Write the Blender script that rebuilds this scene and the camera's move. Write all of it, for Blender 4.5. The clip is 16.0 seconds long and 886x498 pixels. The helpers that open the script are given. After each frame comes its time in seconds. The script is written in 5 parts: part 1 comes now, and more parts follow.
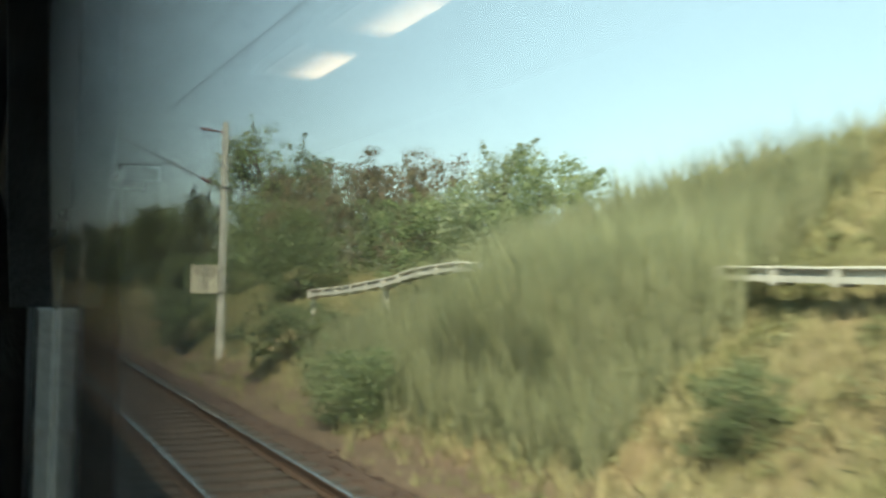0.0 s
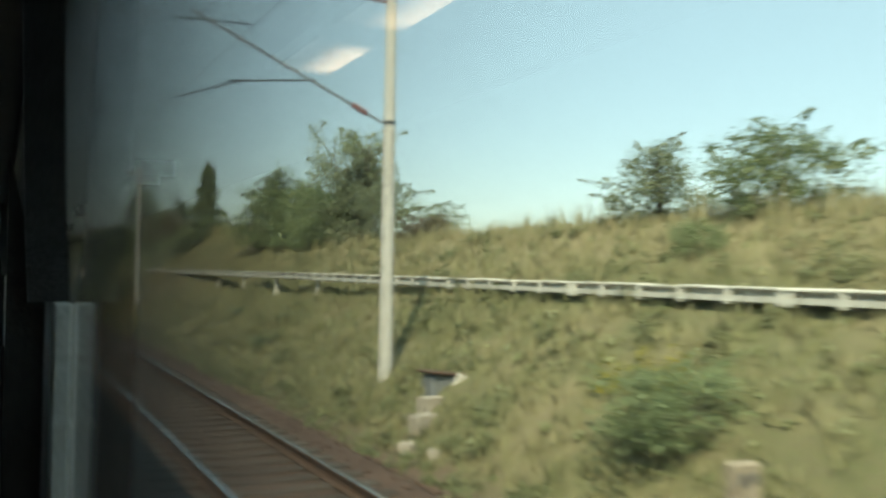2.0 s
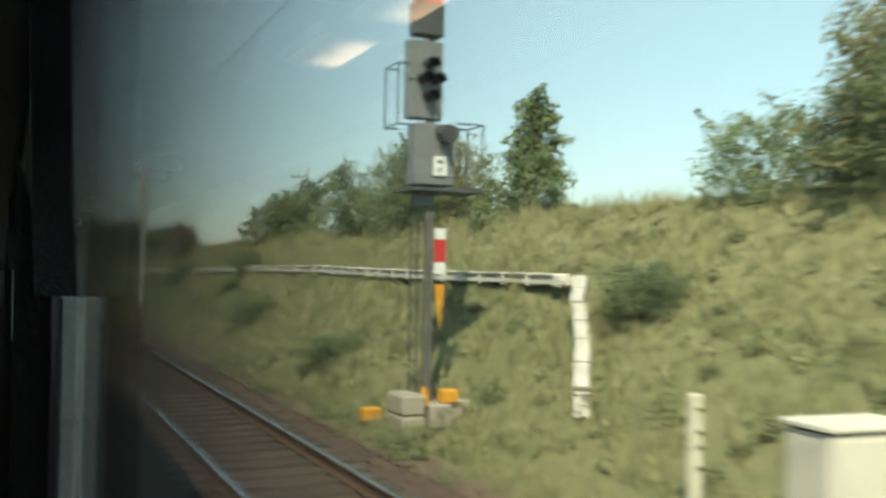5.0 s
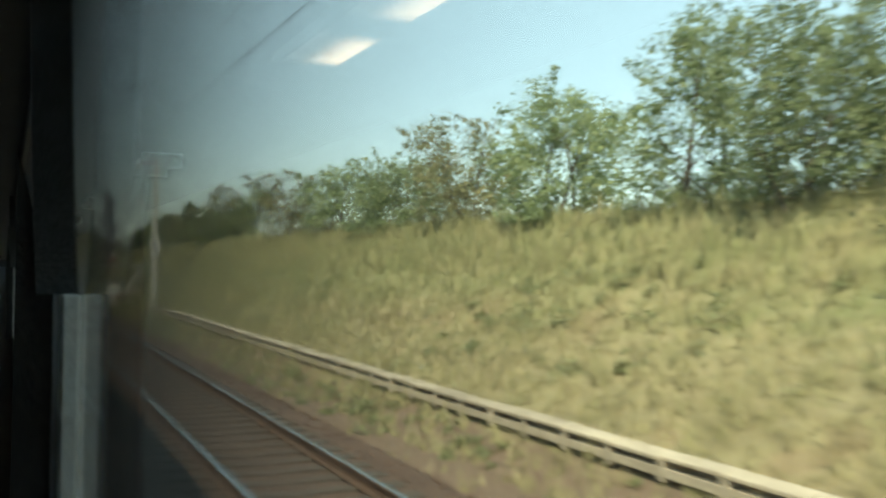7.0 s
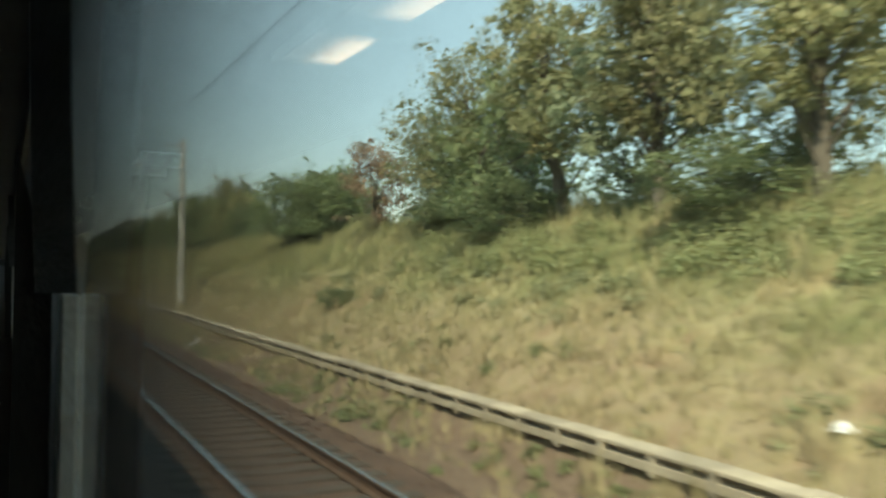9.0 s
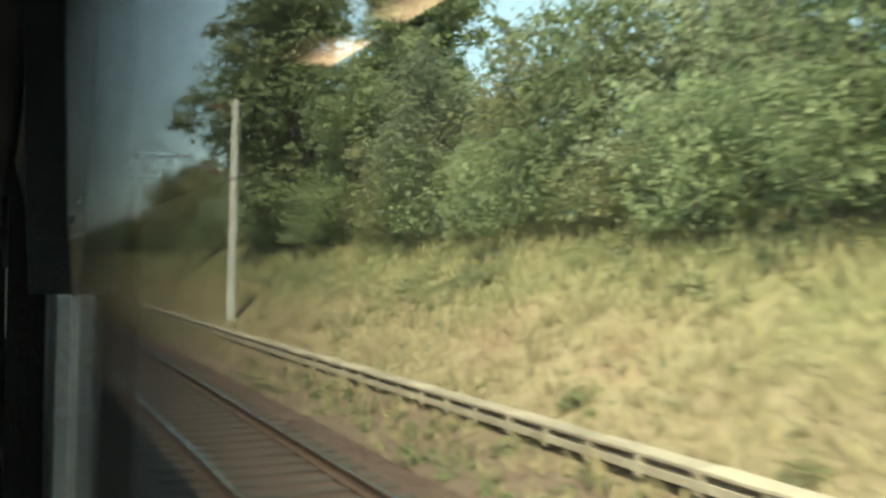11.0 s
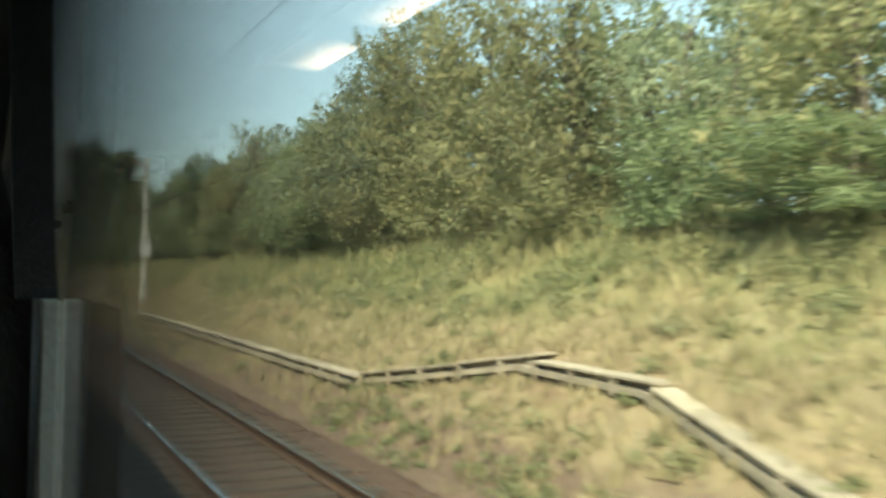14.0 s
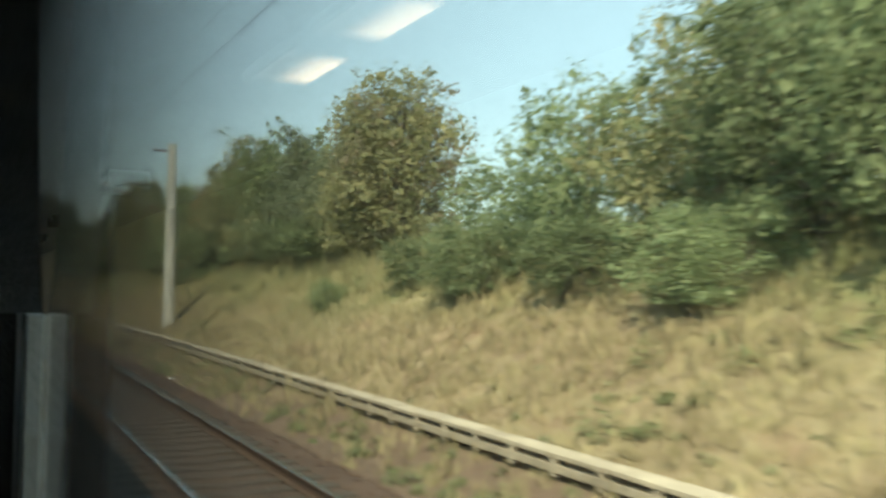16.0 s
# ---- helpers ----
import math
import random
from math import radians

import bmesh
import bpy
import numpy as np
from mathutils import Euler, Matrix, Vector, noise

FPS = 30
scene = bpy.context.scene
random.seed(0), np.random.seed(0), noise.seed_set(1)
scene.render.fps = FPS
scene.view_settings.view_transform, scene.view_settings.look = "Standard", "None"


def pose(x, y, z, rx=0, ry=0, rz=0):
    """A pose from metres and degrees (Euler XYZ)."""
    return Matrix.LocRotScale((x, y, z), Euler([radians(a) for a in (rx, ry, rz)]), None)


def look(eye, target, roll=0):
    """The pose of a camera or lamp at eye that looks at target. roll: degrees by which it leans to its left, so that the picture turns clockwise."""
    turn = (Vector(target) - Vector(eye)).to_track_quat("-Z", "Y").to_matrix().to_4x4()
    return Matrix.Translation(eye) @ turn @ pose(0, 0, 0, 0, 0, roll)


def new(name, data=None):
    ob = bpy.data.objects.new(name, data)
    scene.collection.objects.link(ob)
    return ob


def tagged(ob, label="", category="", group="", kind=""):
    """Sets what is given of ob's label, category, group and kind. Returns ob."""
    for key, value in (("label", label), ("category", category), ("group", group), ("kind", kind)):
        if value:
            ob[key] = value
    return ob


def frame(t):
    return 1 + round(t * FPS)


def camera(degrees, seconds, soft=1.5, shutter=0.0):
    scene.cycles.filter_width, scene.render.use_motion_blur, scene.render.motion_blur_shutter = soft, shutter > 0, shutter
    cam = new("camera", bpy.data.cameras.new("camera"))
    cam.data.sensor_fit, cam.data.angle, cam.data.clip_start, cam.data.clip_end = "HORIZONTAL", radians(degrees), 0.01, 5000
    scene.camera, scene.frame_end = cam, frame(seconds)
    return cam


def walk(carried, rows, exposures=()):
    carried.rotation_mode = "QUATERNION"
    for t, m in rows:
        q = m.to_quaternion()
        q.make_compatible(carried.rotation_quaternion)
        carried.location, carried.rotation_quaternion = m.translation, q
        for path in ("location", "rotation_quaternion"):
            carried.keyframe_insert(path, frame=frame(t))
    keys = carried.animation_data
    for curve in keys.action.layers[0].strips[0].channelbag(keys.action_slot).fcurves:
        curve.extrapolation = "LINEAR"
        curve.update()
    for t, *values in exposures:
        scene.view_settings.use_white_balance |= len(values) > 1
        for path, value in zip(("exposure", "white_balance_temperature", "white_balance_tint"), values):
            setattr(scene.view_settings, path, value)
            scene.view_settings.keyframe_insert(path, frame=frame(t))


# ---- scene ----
cam = camera(49.52, 16.0, soft=2.2, shutter=0.18)
SPEED, EYE = 30.0, 2.41
# seconds, yaw, pitch, roll
TURNS = [
    (0.0, -25.77, 2.09, -1.07),
    (0.5, -25.48, 2.04, -0.96),
    (1.0, -25.23, 1.94, -0.87),
    (1.5, -25.04, 1.81, -0.84),
    (2.0, -24.90, 1.68, -0.85),
    (2.5, -24.79, 1.57, -0.87),
    (3.0, -24.71, 1.50, -0.92),
    (3.5, -24.63, 1.46, -0.94),
    (4.0, -24.56, 1.41, -0.92),
    (4.5, -24.53, 1.37, -0.91),
    (5.0, -24.53, 1.34, -0.85),
    (7.5, -24.47, 1.17, -0.80),
    (8.0, -24.48, 1.17, -0.81),
    (8.5, -24.50, 1.17, -0.81),
    (9.0, -24.53, 1.15, -0.81),
    (11.5, -24.98, 1.27, -0.94),
    (12.0, -25.13, 1.28, -0.92),
    (12.5, -25.25, 1.33, -0.96),
    (13.0, -25.37, 1.43, -1.03),
    (13.5, -25.48, 1.50, -1.03),
    (14.0, -25.53, 1.53, -0.96),
    (14.5, -25.53, 1.59, -0.93),
    (15.0, -25.67, 1.79, -0.90),
    (15.5, -25.97, 2.08, -0.84),
    (16.0, -26.29, 2.33, -0.82),
]
walk(cam, [(t, pose(0, -SPEED * t, EYE, 90 + p, r, y)) for t, y, p, r in TURNS],
     exposures=[(0.0, 0.82), (0.5, 0.66), (1.0, 0.60), (1.5, 0.76), (2.0, 0.60), (3.0, 0.54), (5.2, 0.70), (7.4, 0.86), (8.0, 0.60), (8.5, 0.57), (9.2, 0.80), (11.4, 1.22), (12.5, 1.24), (13.2, 1.08), (14.0, 1.17), (15.2, 1.06), (16.0, 0.87)])

# ---- world, sun, exposure ----
SUN_AZ, SUN_EL = 213.0, 48.0          # degrees clockwise from +y, and above the horizon
world = bpy.data.worlds.new("world")
scene.world = world
world.use_nodes = True
wn = world.node_tree.nodes
sky = wn.new("ShaderNodeTexSky")
sky.sky_type, sky.sun_disc = "NISHITA", False
sky.sun_elevation, sky.sun_rotation = radians(SUN_EL), radians(SUN_AZ)
sky.air_density, sky.dust_density, sky.ozone_density = 1.2, 0.45, 1.7
sky.altitude = 200.0
wn["Background"].inputs["Strength"].default_value = 0.16
haze = wn.new("ShaderNodeMix")            # thin high haze evens the sky out
haze.data_type = "RGBA"
haze.inputs[0].default_value = 0.55
haze.inputs[7].default_value = (3.45, 4.75, 5.0, 1)
world.node_tree.links.new(sky.outputs[0], haze.inputs[6])
world.node_tree.links.new(haze.outputs[2], wn["Background"].inputs["Color"])
sun = new("sun", bpy.data.lights.new("sun", "SUN"))
sun.data.energy, sun.data.angle, sun.data.color = 5.0, radians(0.55), (1.0, 0.90, 0.74)
sun_from = Vector((math.sin(radians(SUN_AZ)) * math.cos(radians(SUN_EL)),
                   math.cos(radians(SUN_AZ)) * math.cos(radians(SUN_EL)), math.sin(radians(SUN_EL))))
sun.matrix_world = look(sun_from * 200, (0, 0, 0))


# ---- materials ----
def material(name, rough=0.85, metal=0.0, spec=0.3):
    m = bpy.data.materials.new(name)
    m.use_nodes = True
    b = m.node_tree.nodes["Principled BSDF"]
    b.inputs["Roughness"].default_value, b.inputs["Metallic"].default_value = rough, metal
    b.inputs["Specular IOR Level"].default_value = spec
    return m, m.node_tree.nodes, m.node_tree.links, b


def add_noise(nt, links, coord, scale, detail=4.0, rough=0.6):
    n = nt.new("ShaderNodeTexNoise")
    n.inputs["Scale"].default_value, n.inputs["Detail"].default_value, n.inputs["Roughness"].default_value = scale, detail, rough
    links.new(coord, n.inputs["Vector"])
    return n.outputs["Fac"]


def ramp(nt, links, fac, stops):
    r = nt.new("ShaderNodeValToRGB")
    el = r.color_ramp.elements
    while len(el) < len(stops):
        el.new(0.5)
    for e, (p, c) in zip(el, stops):
        e.position, e.color = p, (*c, 1)
    links.new(fac, r.inputs["Fac"])
    return r.outputs["Color"]


def mix(nt, links, fac, a, b, blend="MIX"):
    n = nt.new("ShaderNodeMix")
    n.data_type, n.blend_type = "RGBA", blend
    for value, key in ((fac, 0), (a, 6), (b, 7)):
        if isinstance(value, (int, float)):
            n.inputs[key].default_value = value
        elif isinstance(value, tuple):
            n.inputs[key].default_value = (*value, 1)
        else:
            links.new(value, n.inputs[key])
    return n.outputs[2]


def add_bump(nt, links, b, height, strength, dist=0.02):
    n = nt.new("ShaderNodeBump")
    n.inputs["Strength"].default_value, n.inputs["Distance"].default_value = strength, dist
    links.new(height, n.inputs["Height"])
    links.new(n.outputs["Normal"], b.inputs["Normal"])


def plain(name, dark, light, scale=6.0, fine=60.0, rough=0.8, metal=0.0, bump=0.3, spec=0.3, vary=0.0):
    """A weathered surface: two colours mixed by coarse stains and fine grain, with a little relief."""
    m, nt, links, b = material(name, rough, metal, spec)
    pos = nt.new("ShaderNodeNewGeometry").outputs["Position"]
    coarse, grain = add_noise(nt, links, pos, scale), add_noise(nt, links, pos, fine, 3)
    col = ramp(nt, links, coarse, [(0.3, dark), (0.7, light)])
    col = mix(nt, links, 0.35, col, ramp(nt, links, grain, [(0.35, tuple(c * 0.6 for c in dark)), (0.65, tuple(min(1, c * 1.15) for c in light))]))
    if vary:                                             # each piece a little lighter or darker
        hsv, span = nt.new("ShaderNodeHueSaturation"), nt.new("ShaderNodeMapRange")
        span.inputs["To Min"].default_value, span.inputs["To Max"].default_value = 1 - vary, 1 + vary
        links.new(nt.new("ShaderNodeObjectInfo").outputs["Random"], span.inputs["Value"])
        links.new(span.outputs[0], hsv.inputs["Value"]), links.new(col, hsv.inputs["Color"])
        col = hsv.outputs[0]
    links.new(col, b.inputs["Base Color"])
    if bump:
        add_bump(nt, links, b, grain, bump)
    return m


STRAW, DRY, SOIL = (0.455, 0.385, 0.205), (0.335, 0.29, 0.155), (0.27, 0.205, 0.145)


def field_colour(nt, links, pos):
    """Dry grass with green patches, the same on the ground and on the blades that stand on it."""
    big, mid, small = add_noise(nt, links, pos, 0.11, 3), add_noise(nt, links, pos, 0.55, 4), add_noise(nt, links, pos, 2.6, 4)
    col = ramp(nt, links, mid, [(0.35, (0.16, 0.176, 0.076)), (0.47, (0.208, 0.21, 0.098)), (0.58, (0.256, 0.236, 0.119)), (0.72, (0.328, 0.284, 0.157))])
    lush = mix(nt, links, ramp(nt, links, big, [(0.45, (0, 0, 0)), (0.62, (0.6, 0.6, 0.6))]), col,
               ramp(nt, links, small, [(0.33, (0.144, 0.164, 0.072)), (0.65, (0.224, 0.224, 0.102))]))
    cut = nt.new("ShaderNodeSeparateXYZ")
    links.new(pos, cut.inputs[0])
    upper = nt.new("ShaderNodeMapRange")                 # drier above the carried trough
    upper.inputs["From Min"].default_value, upper.inputs["From Max"].default_value = 10.2, 11.8
    upper.inputs["To Min"].default_value, upper.inputs["To Max"].default_value = 0.0, 0.6
    links.new(cut.outputs["X"], upper.inputs["Value"])
    lush = mix(nt, links, upper.outputs[0], lush, ramp(nt, links, small, [(0.32, (0.251, 0.228, 0.113)), (0.5, (0.353, 0.302, 0.168)), (0.66, (0.419, 0.353, 0.207))]))
    fresh = nt.new("ShaderNodeMapRange")                 # greener towards the signal
    fresh.inputs["From Min"].default_value, fresh.inputs["From Max"].default_value = -60.0, -90.0
    fresh.inputs["To Min"].default_value, fresh.inputs["To Max"].default_value = 0.0, 0.6
    links.new(cut.outputs["Y"], fresh.inputs["Value"])
    lush = mix(nt, links, fresh.outputs[0], lush, ramp(nt, links, small, [(0.3, (0.16, 0.188, 0.076)), (0.46, (0.208, 0.228, 0.098)), (0.57, (0.26, 0.264, 0.123)), (0.72, (0.32, 0.296, 0.157))]))
    dry = ramp(nt, links, mid, [(0.31, (0.19, 0.205, 0.08)), (0.41, (0.30, 0.28, 0.12)), (0.48, DRY), (0.56, STRAW), (0.64, (0.40, 0.255, 0.15)), (0.74, (0.33, 0.22, 0.15))])
    dry = mix(nt, links, ramp(nt, links, big, [(0.50, (0, 0, 0)), (0.60, (0.75, 0.75, 0.75))]), dry,
              ramp(nt, links, small, [(0.36, (0.30, 0.195, 0.125)), (0.52, (0.45, 0.315, 0.19)), (0.66, STRAW)]))
    dry = mix(nt, links, ramp(nt, links, big, [(0.38, (0.65, 0.65, 0.65)), (0.46, (0, 0, 0))]), dry,
              ramp(nt, links, small, [(0.38, (0.17, 0.195, 0.08)), (0.62, (0.34, 0.315, 0.14))]))
    along = nt.new("ShaderNodeMapRange")                 # drier beyond the signal
    along.inputs["From Min"].default_value, along.inputs["From Max"].default_value = -150.0, -225.0
    along.inputs["To Min"].default_value, along.inputs["To Max"].default_value = 0.0, 0.9
    links.new(cut.outputs["Y"], along.inputs["Value"])
    shift = nt.new("ShaderNodeMath")                     # short turf and bare soil low on the dry bank
    shift.operation = "MULTIPLY_ADD"
    shift.inputs[1].default_value = -3.0
    links.new(small, shift.inputs[0]), links.new(cut.outputs["X"], shift.inputs[2])
    low = nt.new("ShaderNodeMapRange")
    low.inputs["From Min"].default_value, low.inputs["From Max"].default_value = 6.5, 8.9
    low.inputs["To Min"].default_value, low.inputs["To Max"].default_value = 0.85, 0.0
    links.new(shift.outputs[0], low.inputs["Value"])
    foot = nt.new("ShaderNodeMath")
    foot.operation = "MULTIPLY"
    links.new(low.outputs[0], foot.inputs[0]), links.new(along.outputs[0], foot.inputs[1])
    dry = mix(nt, links, foot.outputs[0], dry, ramp(nt, links, mid, [(0.34, (0.31, 0.205, 0.135)), (0.46, (0.41, 0.295, 0.185)), (0.55, (0.46, 0.36, 0.21)), (0.66, (0.36, 0.25, 0.16))]))
    high = nt.new("ShaderNodeMapRange")                  # taller yellow-green grass higher up
    high.inputs["From Min"].default_value, high.inputs["From Max"].default_value = 7.6, 9.6
    high.inputs["To Min"].default_value, high.inputs["To Max"].default_value = 0.0, 0.72
    links.new(shift.outputs[0], high.inputs["Value"])
    dry = mix(nt, links, high.outputs[0], dry, ramp(nt, links, mid, [(0.32, (0.17, 0.20, 0.08)), (0.45, (0.25, 0.27, 0.11)), (0.56, (0.35, 0.33, 0.15)), (0.68, (0.44, 0.38, 0.185))]))
    for (x, y, wide, long) in ((9.8, -466.5, 2.2, 7.0), (8.9, -421.0, 1.7, 6.0), (8.8, -332.0, 1.5, 9.0)):   # bare reddish earth
        from_mid, stretch, reach = nt.new("ShaderNodeVectorMath"), nt.new("ShaderNodeVectorMath"), nt.new("ShaderNodeVectorMath")
        from_mid.operation, stretch.operation, reach.operation = "SUBTRACT", "MULTIPLY", "LENGTH"
        from_mid.inputs[1].default_value, stretch.inputs[1].default_value = (x, y, 0), (1 / wide, 1 / long, 0)
        links.new(pos, from_mid.inputs[0]), links.new(from_mid.outputs[0], stretch.inputs[0]), links.new(stretch.outputs[0], reach.inputs[0])
        ragged, spot = nt.new("ShaderNodeMath"), nt.new("ShaderNodeMapRange")
        ragged.operation, ragged.inputs[1].default_value = "MULTIPLY_ADD", 2.4
        links.new(small, ragged.inputs[0]), links.new(reach.outputs["Value"], ragged.inputs[2])
        spot.inputs["From Min"].default_value, spot.inputs["From Max"].default_value = 1.5, 2.3
        spot.inputs["To Min"].default_value, spot.inputs["To Max"].default_value = 0.7, 0.0
        links.new(ragged.outputs[0], spot.inputs["Value"])
        dry = mix(nt, links, spot.outputs[0], dry, ramp(nt, links, small, [(0.36, (0.24, 0.145, 0.10)), (0.54, (0.37, 0.245, 0.16)), (0.66, (0.46, 0.36, 0.21))]))
    knoll = nt.new("ShaderNodeMapRange")                 # dry again on the knoll
    knoll.inputs["From Min"].default_value, knoll.inputs["From Max"].default_value = -22.0, 0.0
    knoll.inputs["To Min"].default_value, knoll.inputs["To Max"].default_value = 0.0, 0.7
    links.new(cut.outputs["Y"], knoll.inputs["Value"])
    most = nt.new("ShaderNodeMath")
    most.operation = "MAXIMUM"
    links.new(along.outputs[0], most.inputs[0]), links.new(knoll.outputs[0], most.inputs[1])
    return mix(nt, links, most.outputs[0], lush, dry), small


def lift_normal(nt, links, geo, shader, up):
    """Thin blades shade like the sward they make up: their normals lean towards the sky."""
    add, unit = nt.new("ShaderNodeVectorMath"), nt.new("ShaderNodeVectorMath")
    add.operation, unit.operation = "ADD", "NORMALIZE"
    add.inputs[1].default_value = (-0.25 * up, -0.15 * up, up)
    links.new(geo.outputs["Normal"], add.inputs[0]), links.new(add.outputs[0], unit.inputs[0])
    links.new(unit.outputs[0], shader.inputs["Normal"])


def ground_material():
    m, nt, links, b = material("grassy_ground", 0.95, spec=0.1)
    pos = nt.new("ShaderNodeNewGeometry").outputs["Position"]
    col, small = field_colour(nt, links, pos)
    fine = add_noise(nt, links, pos, 14.0, 5, 0.7)
    col = mix(nt, links, ramp(nt, links, fine, [(0.45, (0, 0, 0)), (0.75, (0.7, 0.7, 0.7))]), col, SOIL)
    cut = nt.new("ShaderNodeSeparateXYZ")                # bare stony soil beside the ballast
    links.new(pos, cut.inputs[0])
    edge = nt.new("ShaderNodeMath")
    edge.operation = "MULTIPLY_ADD"
    edge.inputs[1].default_value = -1.6
    links.new(small, edge.inputs[0]), links.new(cut.outputs["X"], edge.inputs[2])
    wide = nt.new("ShaderNodeMapRange")                  # the bare strip widens towards the cutting
    wide.inputs["From Min"].default_value, wide.inputs["From Max"].default_value = 4.0, 12.0
    wide.inputs["To Min"].default_value, wide.inputs["To Max"].default_value = 0.0, 1.3
    links.new(cut.outputs["Y"], wide.inputs["Value"])
    strip = nt.new("ShaderNodeMapRange")                 # and again beside the low trough
    strip.inputs["From Min"].default_value, strip.inputs["From Max"].default_value = -145.0, -165.0
    strip.inputs["To Min"].default_value, strip.inputs["To Max"].default_value = 0.0, 0.9
    links.new(cut.outputs["Y"], strip.inputs["Value"])
    both = nt.new("ShaderNodeMath")
    both.operation = "MAXIMUM"
    links.new(wide.outputs[0], both.inputs[0]), links.new(strip.outputs[0], both.inputs[1])
    less = nt.new("ShaderNodeMath")
    less.operation = "SUBTRACT"
    links.new(edge.outputs[0], less.inputs[0]), links.new(both.outputs[0], less.inputs[1])
    near = nt.new("ShaderNodeMapRange")
    near.inputs["From Min"].default_value, near.inputs["From Max"].default_value = 5.0, 5.5
    near.inputs["To Min"].default_value, near.inputs["To Max"].default_value = 0.9, 0.0
    links.new(less.outputs[0], near.inputs["Value"])
    inside = nt.new("ShaderNodeMapRange")                # grass again beyond the other track
    inside.inputs["From Min"].default_value, inside.inputs["From Max"].default_value = -8.0, -6.0
    links.new(cut.outputs["X"], inside.inputs["Value"])
    bare = nt.new("ShaderNodeMath")
    bare.operation = "MULTIPLY"
    links.new(near.outputs[0], bare.inputs[0]), links.new(inside.outputs[0], bare.inputs[1])
    col = mix(nt, links, bare.outputs[0], col, ramp(nt, links, fine, [(0.35, (0.15, 0.10, 0.072)), (0.65, (0.28, 0.20, 0.145))]))
    links.new(col, b.inputs["Base Color"])
    grit = add_noise(nt, links, pos, 42.0, 4, 0.7)
    add_bump(nt, links, b, mix(nt, links, 0.5, fine, grit), 0.8, 0.1)
    return m


def blade_material():
    m, nt, links, b = material("grass_blades", 0.8, spec=0.15)
    geo = nt.new("ShaderNodeNewGeometry")
    col, _ = field_colour(nt, links, geo.outputs["Position"])
    col = mix(nt, links, 0.38, col, ramp(nt, links, geo.outputs["Random Per Island"],
              [(0.0, (0.17, 0.195, 0.075)), (0.35, (0.26, 0.26, 0.12)), (0.7, (0.38, 0.335, 0.18)), (1.0, (0.50, 0.44, 0.27))]))
    links.new(col, b.inputs["Base Color"])
    t = nt.new("ShaderNodeBsdfTranslucent")
    links.new(col, t.inputs["Color"])
    add = nt.new("ShaderNodeMixShader")
    add.inputs[0].default_value = 0.25
    lift_normal(nt, links, geo, b, 1.6)
    links.new(b.outputs[0], add.inputs[1]), links.new(t.outputs[0], add.inputs[2])
    links.new(add.outputs[0], nt["Material Output"].inputs["Surface"])
    return m


def leaf_material(name, stops, up=0.35):
    """Leaves: a colour for each leaf, lighter and darker clumps, light shining through."""
    m, nt, links, b = material(name, 0.6, spec=0.25)
    geo = nt.new("ShaderNodeNewGeometry")
    n = len(stops) - 1
    col = ramp(nt, links, geo.outputs["Random Per Island"], [(i / n, c) for i, c in enumerate(stops)])
    clump = add_noise(nt, links, geo.outputs["Position"], 0.8, 3)
    col = mix(nt, links, ramp(nt, links, clump, [(0.35, (0, 0, 0)), (0.65, (0.8, 0.8, 0.8))]), col, stops[-1])
    who = nt.new("ShaderNodeObjectInfo").outputs["Random"]
    hsv = nt.new("ShaderNodeHueSaturation")
    span = nt.new("ShaderNodeMapRange")
    span.inputs["To Min"].default_value, span.inputs["To Max"].default_value = 0.82, 1.42
    links.new(who, span.inputs["Value"]), links.new(span.outputs[0], hsv.inputs["Value"])
    links.new(col, hsv.inputs["Color"])
    col = hsv.outputs[0]
    links.new(col, b.inputs["Base Color"])
    t = nt.new("ShaderNodeBsdfTranslucent")
    links.new(col, t.inputs["Color"])
    add = nt.new("ShaderNodeMixShader")
    add.inputs[0].default_value = 0.5
    lift_normal(nt, links, geo, b, up)
    links.new(b.outputs[0], add.inputs[1]), links.new(t.outputs[0], add.inputs[2])
    links.new(add.outputs[0], nt["Material Output"].inputs["Surface"])
    return m


